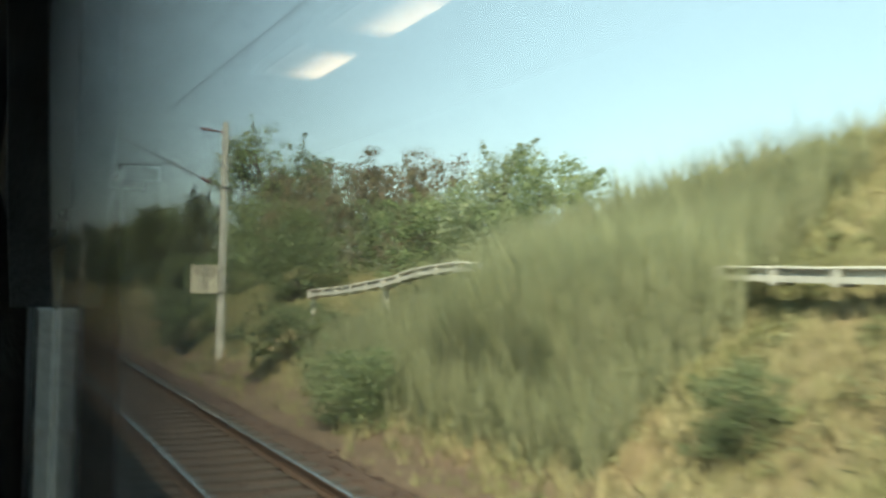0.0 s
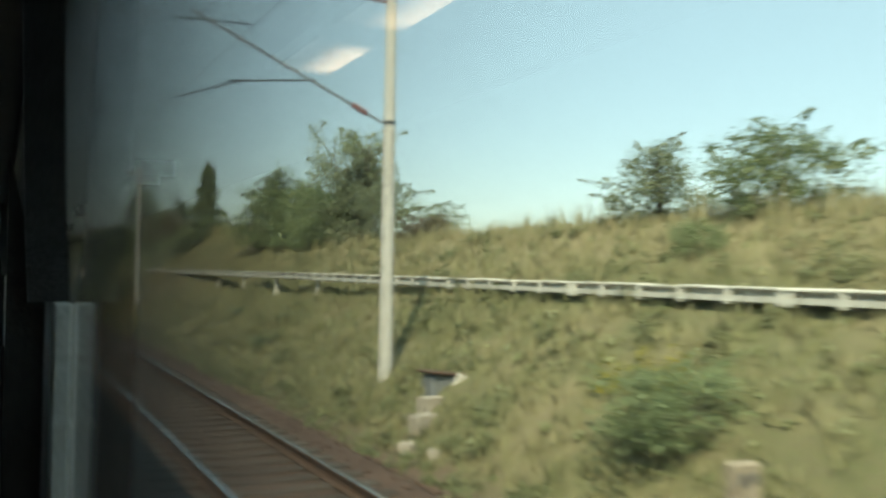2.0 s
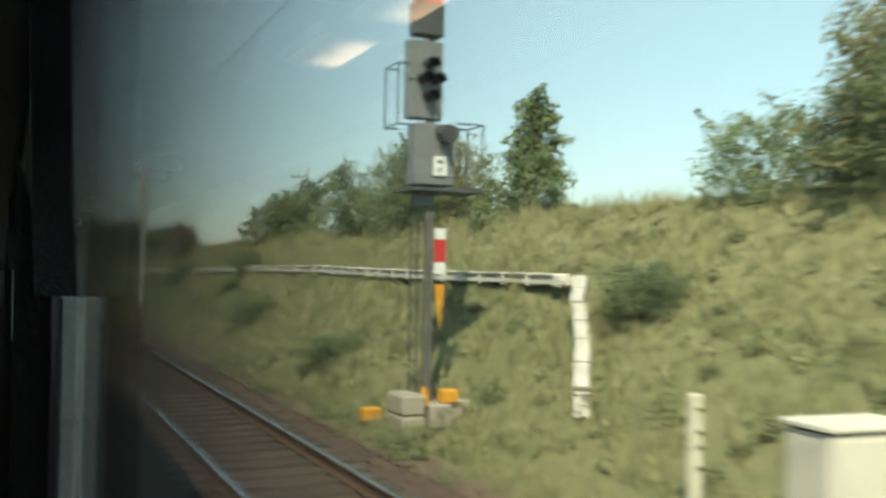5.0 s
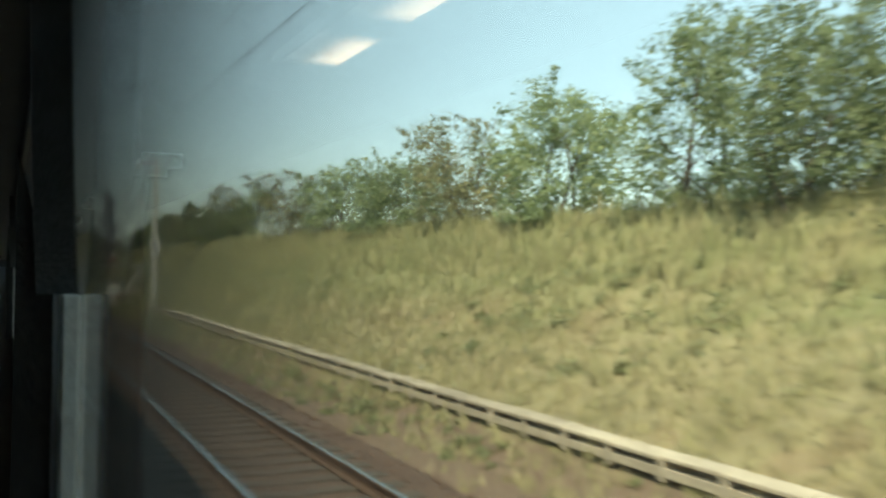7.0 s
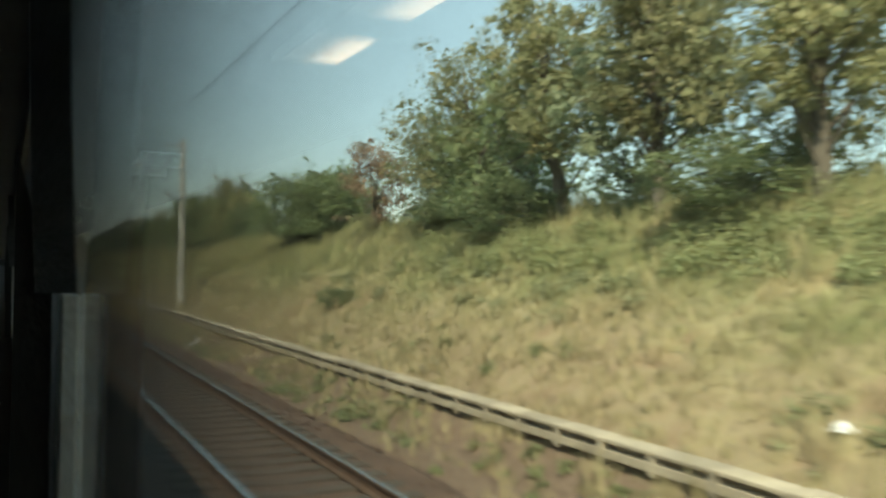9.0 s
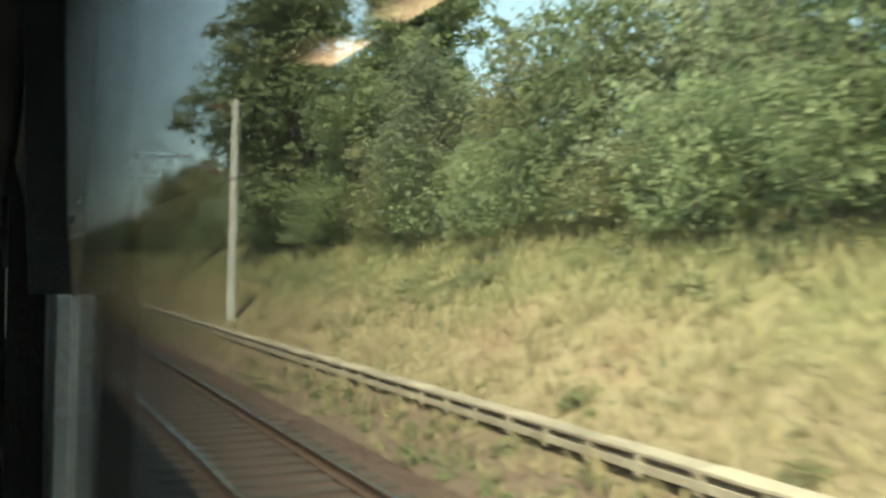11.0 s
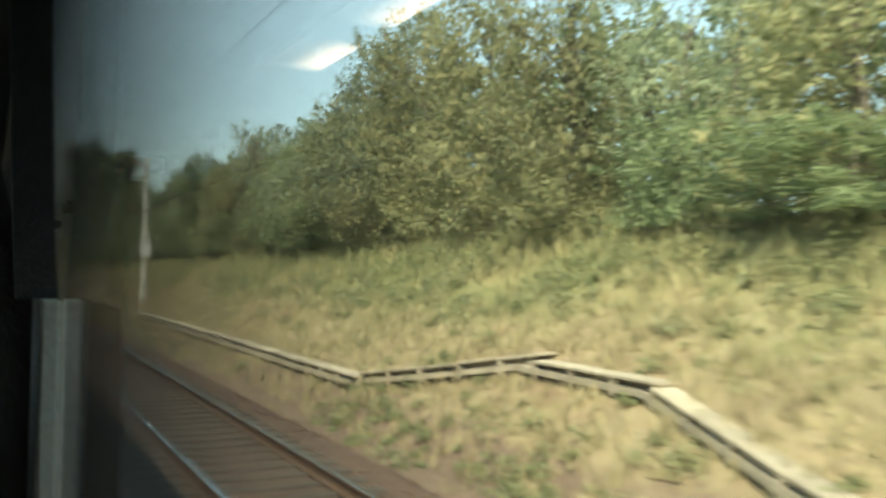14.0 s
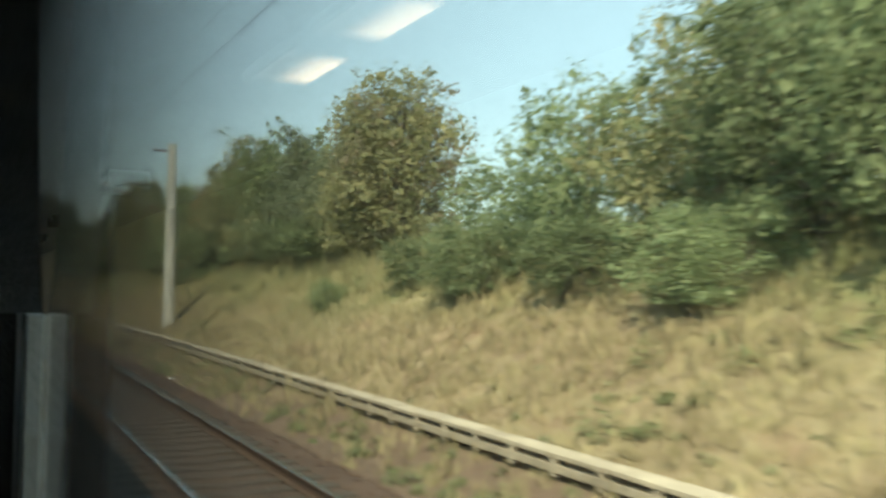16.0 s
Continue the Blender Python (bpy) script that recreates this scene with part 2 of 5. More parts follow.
def glass_material(name, dust=0.0):
    """Double glazing: clear, more of a mirror the flatter one looks along it, with a thin film of dust."""
    m, nt, links, b = material(name, 0.0)
    nt.remove(b)
    fres = nt.new("ShaderNodeFresnel")
    fres.inputs["IOR"].default_value = 1.58
    a = nt.new("ShaderNodeMath")          # a pane has two faces: 2R / (1 + R)
    a.operation = "MULTIPLY"
    a.inputs[1].default_value = 2.0
    c = nt.new("ShaderNodeMath")
    c.operation = "ADD"
    c.inputs[1].default_value = 1.0
    d = nt.new("ShaderNodeMath")
    d.operation, d.use_clamp = "DIVIDE", True
    links.new(fres.outputs[0], a.inputs[0]), links.new(fres.outputs[0], c.inputs[0])
    links.new(a.outputs[0], d.inputs[0]), links.new(c.outputs[0], d.inputs[1])
    clear, gloss, both = nt.new("ShaderNodeBsdfTransparent"), nt.new("ShaderNodeBsdfGlossy"), nt.new("ShaderNodeMixShader")
    clear.inputs["Color"].default_value = (0.963, 0.985, 0.949, 1)
    gloss.inputs["Roughness"].default_value = 0.02
    links.new(d.outputs[0], both.inputs[0])
    links.new(clear.outputs[0], both.inputs[1]), links.new(gloss.outputs[0], both.inputs[2])
    last = both
    # translucent dust film, put in for the pale veil it lays over dark parts
    if dust:
        film, last = nt.new("ShaderNodeBsdfTranslucent"), nt.new("ShaderNodeMixShader")
        film.inputs["Color"].default_value = (0.80, 0.84, 0.82, 1)
        smear = add_noise(nt, links, nt.new("ShaderNodeNewGeometry").outputs["Position"], 3.0, 3)
        span = nt.new("ShaderNodeMapRange")
        span.inputs["To Min"].default_value, span.inputs["To Max"].default_value = dust * 0.7, dust * 1.3
        links.new(smear, span.inputs["Value"]), links.new(span.outputs[0], last.inputs[0])
        links.new(both.outputs[0], last.inputs[1]), links.new(film.outputs[0], last.inputs[2])
    links.new(last.outputs[0], nt["Material Output"].inputs["Surface"])
    m.diffuse_color = (0.8, 0.9, 0.9, 0.1)
    return m


GROUND, BLADES, GLASS, DUSTY = ground_material(), blade_material(), glass_material("window_glass"), glass_material("dusty_window_glass", 0.010)
LEAF = {
    "green": leaf_material("leaves_green", [(0.142, 0.178, 0.086), (0.208, 0.257, 0.126), (0.312, 0.343, 0.180), (0.179, 0.222, 0.108)]),
    "grey": leaf_material("leaves_grey_green", [(0.167, 0.198, 0.119), (0.250, 0.284, 0.169), (0.363, 0.380, 0.237), (0.206, 0.241, 0.141)]),
    "olive": leaf_material("leaves_olive", [(0.181, 0.198, 0.098), (0.276, 0.275, 0.135), (0.417, 0.366, 0.188), (0.224, 0.232, 0.119)]),
    "brown": leaf_material("leaves_turning_brown", [(0.165, 0.178, 0.105), (0.275, 0.24, 0.152), (0.350, 0.242, 0.172), (0.23, 0.213, 0.132)]),
    "red": leaf_material("leaves_red", [(0.19, 0.19, 0.09), (0.31, 0.165, 0.09), (0.46, 0.155, 0.09), (0.26, 0.185, 0.10)]),
    "rust": leaf_material("leaves_rusty", [(0.20, 0.19, 0.11), (0.33, 0.21, 0.15), (0.42, 0.25, 0.18), (0.27, 0.22, 0.14)]),
    "weed": leaf_material("weed_leaves", [(0.18, 0.21, 0.095), (0.27, 0.295, 0.14), (0.37, 0.37, 0.20), (0.23, 0.255, 0.12)], 1.2),
    "yellow": leaf_material("yellow_flowers", [(0.15, 0.18, 0.04), (0.45, 0.38, 0.03), (0.6, 0.48, 0.03), (0.20, 0.22, 0.05)]),
    "pale_weed": leaf_material("pale_weed_leaves", [(0.27, 0.30, 0.16), (0.35, 0.37, 0.20), (0.46, 0.44, 0.26), (0.33, 0.35, 0.19)], 1.2),
}
BARK = plain("bark", (0.09, 0.075, 0.055), (0.17, 0.145, 0.11), 5, 40, 0.95, bump=0.8)
BALLAST = plain("ballast_bed", (0.074, 0.047, 0.033), (0.148, 0.094, 0.065), 1.2, 22, 0.95, bump=1.0)
STONE = plain("ballast_stones", (0.078, 0.051, 0.037), (0.195, 0.129, 0.092), 9, 70, 0.95, bump=0.4)
SLEEPER = plain("sleeper_concrete", (0.074, 0.06, 0.047), (0.121, 0.099, 0.078), 3, 50, 0.9, vary=0.15)
RAIL = plain("rusty_rail", (0.09, 0.055, 0.035), (0.16, 0.10, 0.065), 4, 60, 0.7, 0.2)
STEEL = plain("worn_rail_top", (0.62, 0.63, 0.64), (0.78, 0.79, 0.8), 2, 40, 0.2, 1.0, 0.05, 0.5)
CONCRETE = plain("mast_concrete", (0.50, 0.48, 0.41), (0.68, 0.66, 0.58), 1.5, 40, 0.85)
WHITE_CONCRETE = plain("white_concrete", (0.55, 0.52, 0.43), (0.77, 0.735, 0.62), 1.4, 35, 0.85, vary=0.12)
CHUTE = plain("stained_white_concrete", (0.36, 0.33, 0.26), (0.64, 0.61, 0.53), 3.0, 35, 0.9)
OLD_CONCRETE = plain("old_concrete", (0.27, 0.235, 0.175), (0.50, 0.45, 0.36), 1.8, 30, 0.9)
TROUGH = plain("trough_concrete", (0.25, 0.205, 0.145), (0.50, 0.43, 0.31), 1.6, 25, 0.9, bump=0.6, vary=0.22)
PANEL = plain("grey_carriage_panel", (0.46, 0.47, 0.455), (0.54, 0.55, 0.535), 2, 60, 0.5, bump=0.05)
CLOTH = plain("dark_curtain_cloth", (0.06, 0.063, 0.065), (0.11, 0.114, 0.116), 5, 90, 0.95, bump=0.2)
DARK_STEEL = plain("dark_steel", (0.06, 0.065, 0.065), (0.13, 0.135, 0.135), 3, 40, 0.6, 0.3)
ZINC = plain("weathered_galvanised_steel", (0.20, 0.205, 0.20), (0.32, 0.325, 0.32), 3, 40, 0.55, 0.2)
GREY_PAINT = plain("grey_paint", (0.16, 0.17, 0.17), (0.24, 0.25, 0.25), 2, 40, 0.6)
POST_PAINT = plain("weathered_post_paint", (0.085, 0.085, 0.07), (0.17, 0.165, 0.14), 2.5, 40, 0.7)
BLACK = plain("black_paint", (0.012, 0.012, 0.012), (0.03, 0.03, 0.03), 4, 50, 0.6)
WHITE = plain("white_enamel", (0.76, 0.76, 0.73), (0.88, 0.88, 0.85), 2, 50, 0.5)
CABINET = plain("cream_cabinet_paint", (0.60, 0.56, 0.45), (0.72, 0.68, 0.57), 2.5, 50, 0.6)
CREAM = plain("cream_board", (0.62, 0.57, 0.42), (0.75, 0.70, 0.55), 3, 50, 0.6)
RED = plain("red_enamel", (0.5, 0.03, 0.03), (0.62, 0.05, 0.05), 3, 50, 0.5)
ORANGE = plain("orange_paint", (0.62, 0.27, 0.02), (0.78, 0.38, 0.04), 3, 50, 0.6)
INSULATOR = plain("brown_porcelain", (0.16, 0.04, 0.03), (0.24, 0.07, 0.05), 8, 50, 0.3, spec=0.5)
LENS = plain("dark_lens", (0.01, 0.012, 0.012), (0.02, 0.022, 0.022), 8, 50, 0.15, spec=0.6)
CARRIAGE = plain("grey_carriage_lining", (0.055, 0.059, 0.060), (0.080, 0.085, 0.086), 2, 60, 0.7, bump=0.1)


# ---- building helpers ----
def mesh_of(name, verts, faces, mats, smooth=False, which=None):
    me = bpy.data.meshes.new(name)
    me.from_pydata([tuple(v) for v in verts], [], [tuple(f) for f in faces])
    for m in mats if isinstance(mats, (list, tuple)) else [mats]:
        me.materials.append(m)
    if which is not None:
        me.polygons.foreach_set("material_index", np.asarray(which, dtype=np.int32))
    if smooth:
        me.polygons.foreach_set("use_smooth", np.ones(len(me.polygons), dtype=bool))
    me.update()
    return me


def part(name, data, mat, parent, label="", m=None):
    """One mesh object, from a bmesh or a ready mesh, under a thing or a part."""
    if isinstance(data, bmesh.types.BMesh):
        me = bpy.data.meshes.new(name)
        data.to_mesh(me)
        data.free()
        for one in mat if isinstance(mat, (list, tuple)) else [mat]:
            me.materials.append(one)
        data = me
    ob = new(name, data)
    ob.parent = parent
    if m is not None:
        ob.matrix_basis = m
    if label:
        tagged(ob, label)
    return ob


def thing(name, m, label, category, group="", kind=""):
    ob = new(name)
    ob.empty_display_size = 0.2
    ob.matrix_basis = m
    return tagged(ob, label, category, group, kind)


def box(bm, lo, hi, bevel=0.0, m=None):
    """A box between two corners, its edges bevelled."""
    made = bmesh.ops.create_cube(bm, size=1.0)["verts"]
    lo, hi = Vector(lo), Vector(hi)
    for v in made:
        v.co = Vector([(lo[i] + hi[i]) / 2 + v.co[i] * (hi[i] - lo[i]) for i in range(3)])
    if bevel:
        edges = list({e for v in made for e in v.link_edges})
        made = list({v for f in bmesh.ops.bevel(bm, geom=edges, offset=bevel, segments=1, affect="EDGES")["faces"] for v in f.verts} | {v for v in made if v.is_valid})
    if m is not None:
        bmesh.ops.transform(bm, matrix=m, verts=made)
    return made


def tube(bm, a, b, r0, r1=None, n=10):
    """A straight tapered tube from a to b."""
    a, b = Vector(a), Vector(b)
    d = b - a
    m = Matrix.Translation((a + b) / 2) @ d.to_track_quat("Z", "Y").to_matrix().to_4x4()
    return bmesh.ops.create_cone(bm, cap_ends=True, segments=n, radius1=r0, radius2=r0 if r1 is None else r1, depth=d.length, matrix=m)["verts"]


def bm_box(lo, hi, bevel=0.0, m=None):
    bm = bmesh.new()
    box(bm, lo, hi, bevel, m)
    return bm


def bm_tube(a, b, r0, r1=None, n=10):
    bm = bmesh.new()
    tube(bm, a, b, r0, r1, n)
    return bm


def sweep(name, profile, path, mat, closed=True, smooth=False):
    """A profile of (sideways, up) carried along a path of points."""
    pts = [Vector(p) for p in path]
    verts, faces, k = [], [], len(profile)
    for i, p in enumerate(pts):
        d = (pts[min(i + 1, len(pts) - 1)] - pts[max(i - 1, 0)]).normalized()
        side = d.cross(Vector((0, 0, 1))).normalized()
        up = side.cross(d)
        verts += [p + side * s + up * u for s, u in profile]
    for i in range(len(pts) - 1):
        for j in range(k if closed else k - 1):
            faces.append((i * k + j, i * k + (j + 1) % k, (i + 1) * k + (j + 1) % k, (i + 1) * k + j))
    if closed:
        faces += [tuple(range(k)), tuple(range((len(pts) - 1) * k, len(pts) * k))[::-1]]
    return mesh_of(name, verts, faces, mat, smooth)


# ---- lie of the land ----
Y_FAR, Y_NEAR = 150.0, -545.0
CREST = [(260, 2.8), (60, 2.4), (32, 2.4), (25, 2.8), (20, 3.8), (16, 4.5), (12, 5.0), (8, 5.2), (1, 5.2), (-8, 4.2), (-16, 3.6), (-45, 3.7), (-100, 3.75), (-130, 3.9),
         (-200, 3.7), (-236, 4.0), (-330, 3.5), (-420, 3.6), (-450, 3.8), (-560, 3.8)]


def crest(y):
    return float(np.interp(-y, [-a for a, _ in CREST], [b for _, b in CREST]))


def trough_x(y):
    """Where the low cable trough runs beside the track."""
    return float(np.interp(-y, [401.2, 406.0, 409.4, 413.5], [6.95, 8.15, 8.15, 6.95]))


UPPER = [(9.3, 28.5, 2.15), (9.5, 26, 2.3), (9.6, 23.0, 2.55), (9.66, 21.2, 2.8), (9.7, 19.4, 2.91), (9.7, 16, 2.86), (9.7, 9, 2.72), (9.7, -2, 2.62), (9.7, -13, 2.572), (9.7, -22, 2.53), (9.7, -30, 2.475), (9.7, -37, 2.418), (9.7, -52, 2.322),
         (9.7, -60, 2.292), (9.7, -67, 2.262), (9.7, -77, 2.253), (9.7, -85, 2.287), (9.7, -93, 2.347), (9.7, -100, 2.437), (9.7, -107, 2.50), (9.7, -111.5, 2.547), (9.7, -118.6, 2.547), (9.7, -123, 2.484), (9.7, -127, 2.44), (9.7, -134.6, 2.4)]


def ground_z(x, y):
    """Height of the ground: a flat bed under the tracks, a bank beside it, level land above."""
    bump = 0.16 * noise.noise(Vector((x * 0.35, y * 0.35, 3))) + 0.05 * noise.noise(Vector((x * 1.3, y * 1.3, 8)))
    if x < 5.4:
        return -0.52 + 0.3 * bump * (x > 4.8) - (0.0 if x > -6 else min(1.5, (-6 - x) * 0.2))
    h = crest(y)
    if y < -152:
        edge = trough_x(y) + 0.06
        if x < edge:
            return -0.46 + 0.8 * min(0.5, max(0.0, x - 6.3)) + 0.62 * max(0.0, x - 6.8) + 0.3 * bump
        foot, z_foot = edge, min(0.16, (x - edge) * 3.0 - 0.2) + 0.68 * (edge - 7.01)
    else:
        dip = math.exp(-((y + 139) / 9.0) ** 2)
        toe = 6.0 + 0.85 * dip + 0.5 * math.exp(-((y + 91) / 14.0) ** 2) + (0.9 * min(1.0, (y - 5) / 6) if y > 5 else 0.0)
        if x < toe:
            return -0.48 + 0.3 * bump
        foot = toe + 1.2
        z_foot = -0.48 + (0.95 - 0.1 * dip) * min(1.0, (x - toe) / 1.2)
    s = max(0.0, (x - foot) / (13.5 - foot))
    if s < 1:
        z = z_foot + (h - z_foot) * (s if s < 0.8 else 0.8 + 0.2 * (1 - (1 - (s - 0.8) / 0.2) ** 1.6))
    else:
        z = h + 0.012 * min(x - 13.5, 300)
    if -136 < y < -32 and 7.2 < x < 12.6:                # the carried trough lies close over the bank
        slope = z_foot + (h - z_foot) * ((9.7 - foot) / (13.5 - foot))
        under = float(np.interp(-y, [-p[1] for p in UPPER], [p[2] for p in UPPER])) - 0.33
        ease = min(1.0, (-32 - y) / 8) * min(1.0, (y + 136) / 3)
        z += max(0.0, under - slope) * ease * math.exp(-((x - 9.85) / (1.25 if x < 9.85 else 1.6)) ** 2)
    dent = 0.72 * math.exp(-((y + 51.8) / 3.0) ** 2 - ((x - 6.95) / 0.75) ** 2) + 0.55 * math.exp(-((y + 134.1) / 1.0) ** 2 - ((x - 7.4) / 0.8) ** 2)
    return max(-0.5, z - dent) + bump * min(1, 0.3 + s * 2)


xs = [-2600, -900, -300, -100, -40, -16, -9, -6, -3, 0, 3, 4.6, 5.2, 5.5, 5.8] + list(np.arange(6.0, 9.01, 0.2)) + list(np.arange(9.4, 16.01, 0.4)) + [17, 18.5, 21, 25, 32, 45, 70, 130, 300, 900, 2600]
ys = [-2600, -1200, -800, -640, -580] + list(np.arange(Y_NEAR, Y_FAR + 0.1, 1.0)) + [165, 190, 230, 300, 500, 1000, 2600]
gv = [(x, y, ground_z(x, y)) for y in ys for x in xs]
n = len(xs)
gf = [(j * n + i, j * n + i + 1, (j + 1) * n + i + 1, (j + 1) * n + i) for j in range(len(ys) - 1) for i in range(n - 1)]
ground = tagged(new("ground", mesh_of("ground", gv, gf, GROUND, smooth=True)), "dry grassy railway embankment with green patches", "ground", kind="structure")

# ---- track: ballast, sleepers, rails ----
TRACK = 3.11                              # middle of the second track; rail tops lie at z = 0
T0, T1 = 240.0, -540.0
bed = [(-3.9, -0.62), (-3.4, -0.5), (-2.2, -0.215), (1.0, -0.215), (TRACK + 1.75, -0.215), (TRACK + 2.35, -0.5), (TRACK + 2.6, -0.62)]
bv, bf = [], []
for j, y in enumerate(np.arange(T1, T0 + 1, 1.0)):
    for x, z in bed:
        wob = noise.noise(Vector((x, y * 0.7, 1.5)))
        bv.append((x + 0.10 * wob * (x > 4), y, z + 0.025 * wob * (z > -0.6)))
    if j:
        k = len(bed)
        bf += [((j - 1) * k + i, (j - 1) * k + i + 1, j * k + i + 1, j * k + i) for i in range(k - 1)]
ballast = tagged(new("ballast", mesh_of("ballast", bv, bf, BALLAST)), "brown crushed-stone ballast bed of the railway", "ballast", kind="structure")

rail_profile = [(-0.075, -0.172), (0.075, -0.172), (0.075, -0.155), (0.012, -0.135), (0.010, -0.045), (0.036, -0.035), (0.036, -0.006), (0.028, 0.0), (-0.028, 0.0), (-0.036, -0.006), (-0.036, -0.035), (-0.010, -0.045), (-0.012, -0.135), (-0.075, -0.155)]
for side in (-0.7535, 0.7535):
    rail = thing("rail", pose(TRACK + side, 0, 0), "rust-brown steel rail with a worn shiny top", "rail", "rails of the track")
    path = [(0, y, 0) for y in np.linspace(T0, T1, 60)]
    part("web_and_foot", sweep("rail_body", rail_profile, path, RAIL), RAIL, rail)
    part("running_surface", sweep("rail_top", [(-0.027, 0.0005), (0.027, 0.0005), (0.022, 0.004), (-0.022, 0.004)], path, STEEL), STEEL, rail, "shiny worn rail top")

# ---- the train that the film is shot from: one long carriage wall with a band of windows ----
PANE = 0.178
train = thing("passenger_train", pose(0, 0, 0), "long passenger train carriage with a dark interior and a window band", "train")
TY0, TY1 = 200.0, -505.0


def long_box(name, lo, hi, mat, label="", parent=None):
    return part(name, bm_box((lo[0], TY1, lo[1]), (hi[0], TY0, hi[1]), 0.01), mat, parent or train, label)


long_box("lower_side_wall", (PANE - 0.05, 0.75), (PANE + 0.05, 1.15), [CARRIAGE], "dark side wall under the windows")
long_box("upper_side_wall", (PANE - 0.05, 3.5), (PANE + 0.05, 3.6), [CARRIAGE], "dark side wall above the windows")
long_box("far_side_wall", (-2.55, 0.75), (-2.45, 3.6), [CARRIAGE])
long_box("floor_pan", (-2.55, 0.62), (PANE + 0.05, 0.75), [CARRIAGE])
part("end_wall", bm_box((-2.55, TY0, 0.62), (PANE + 0.05, TY0 + 0.1, 3.66), 0.01), [CARRIAGE], train)
part("end_wall", bm_box((-2.55, TY1 - 0.1, 0.62), (PANE + 0.05, TY1, 3.66), 0.01), [CARRIAGE], train)
long_box("roof", (-2.55, 3.6), (PANE + 0.05, 3.66), [CARRIAGE])
for k, dx in enumerate((0.0, 0.016, 0.04)):
    pane = part("window_pane", mesh_of("window_pane", [(PANE + dx, TY1, 1.15), (PANE + dx, TY0, 1.15), (PANE + dx, TY0, 3.5), (PANE + dx, TY1, 3.5)], [(3, 2, 1, 0)], GLASS if k else DUSTY), GLASS, train, "clear layer of a multi-glazed carriage window" if k else "slightly dusty inner layer of a carriage window")
    pane.visible_shadow = False

# window pillars with a ledge and a drawn-back curtain, one for each long window
for k in range(34):
    y = 2.6 - 15.0 * k
    pillar = part("window_pillar", bm_box((0.130, y - 0.03, 1.15), (0.174, y + 0.03, 2.332), 0.005), PANEL, train, "pale grey window pillar")
    part("ledge", bm_box((0.128, y - 0.042, 2.022), (0.175, y - 0.03, 2.046), 0.004), PANEL, pillar)
    cv, cf = [], []
    for j in range(8):
        u = j / 7
        for i in range(25):
            w = i / 24
            cv.append((0.070 + 0.100 * w + (u ** 0.7) * (-0.04 - 0.005 * w), y + 0.018 * (i % 2) * (0.3 + u), 2.333 + 1.2 * u))
            if i and j:
                cf.append((j * 25 + i, j * 25 + i - 1, (j - 1) * 25 + i - 1, (j - 1) * 25 + i))
    # plain black panel added to fill the dark wedge below the curtain
    edge = [(0.022, 1.15), (0.113, 1.15), (0.111, 2.345), (0.107, 2.352), (0.022, 2.70)]
    ev = [(x, y + 0.03 + d, z) for d in (0.0, 0.05) for x, z in edge]
    ef = [(0, 1, 2, 3, 4), (9, 8, 7, 6, 5)] + [(i, i + 5, (i + 1) % 5 + 5, (i + 1) % 5) for i in range(5)]
    part("black_wedge", mesh_of("black_wedge", ev, ef, BLACK), BLACK, train, "plain black wedge-shaped panel beside a window pillar")
    part("curtain", mesh_of("curtain", cv, cf, CLOTH, smooth=True), CLOTH, train, "dark drawn-back window curtain")

# ---- masts ----
MASTS = [(7.3, 32.2, 0.15), (7.2, -3.4, 0.15), (7.1, -42.0, 0.15), (7.35, -91.0, 0.15), (7.4, -155.5, 0.16), (7.6, -223.3, 0.17),
         (7.5, -296.0, 0.18), (7.75, -366.3, 0.19), (7.75, -437.6, 0.27), (7.4, 82.0, 0.15), (7.4, 132.0, 0.15)]


def mast(x, y, r, zig):
    z0 = ground_z(x, y)
    top = z0 + 7.9
    t = thing("catenary_mast", pose(x, y, z0), "pale round concrete catenary mast standing on the bank", "mast", "catenary masts")
    bm = bmesh.new()
    tube(bm, (0, 0, -0.4), (0, 0, 7.9), r, r * 0.68, 20)
    part("pole", bm, CONCRETE, t)
    arm_z, over = 5.5 - z0, TRACK - x
    bm = bmesh.new()
    tube(bm, (-r, 0, arm_z), (over, 0, 7.3 - z0), 0.028)
    part("cantilever_tube", bm, ZINC, t)
    bm = bmesh.new()
    for i in range(6):
        a = Vector((-r - 0.35 - i * 0.055, 0, arm_z)) + Vector((0, 0, (0.35 + i * 0.055) * 1.8 / (-over - r)))
        tube(bm, a, a + Vector((-0.03, 0, 0.012)), 0.075, 0.05, 10)
    part("insulator", bm, INSULATOR, t, "red-brown ribbed insulator")
    part("head_tube", bm_tube((over - 0.3, 0, 7.12 - z0), (over + 1.1, 0, 7.16 - z0), 0.018), DARK_STEEL, t)
    bm = bmesh.new()
    tube(bm, (-1.55, 0, 6.22 - z0), (over + 0.7, 0, 6.04 - z0), 0.02)
    tube(bm, (over + 0.95, 0, 6.06 - z0), (over + zig, 0, 5.62 - z0), 0.014)
    part("registration_arm", bm, DARK_STEEL, t)
    bm = bmesh.new()
    tube(bm, (0, 0, 7.55), (-0.85, 0, 7.6), 0.03)
    for i in range(4):
        tube(bm, (-0.55 - i * 0.07, 0, 7.6), (-0.59 - i * 0.07, 0, 7.6), 0.065, 0.045)
    part("feeder_bracket", bm, INSULATOR, t)
    for z in (arm_z,):
        part("clamp_band", bm_tube((0, 0, z - 0.03), (0, 0, z + 0.03), r * 0.86, r * 0.86, 20), DARK_STEEL, t)
    return t


wires = [(0.35 if i % 2 else -0.3) for i in range(len(MASTS))]
for (x, y, r), zig in zip(MASTS, wires):
    mast(x, y, r, zig)
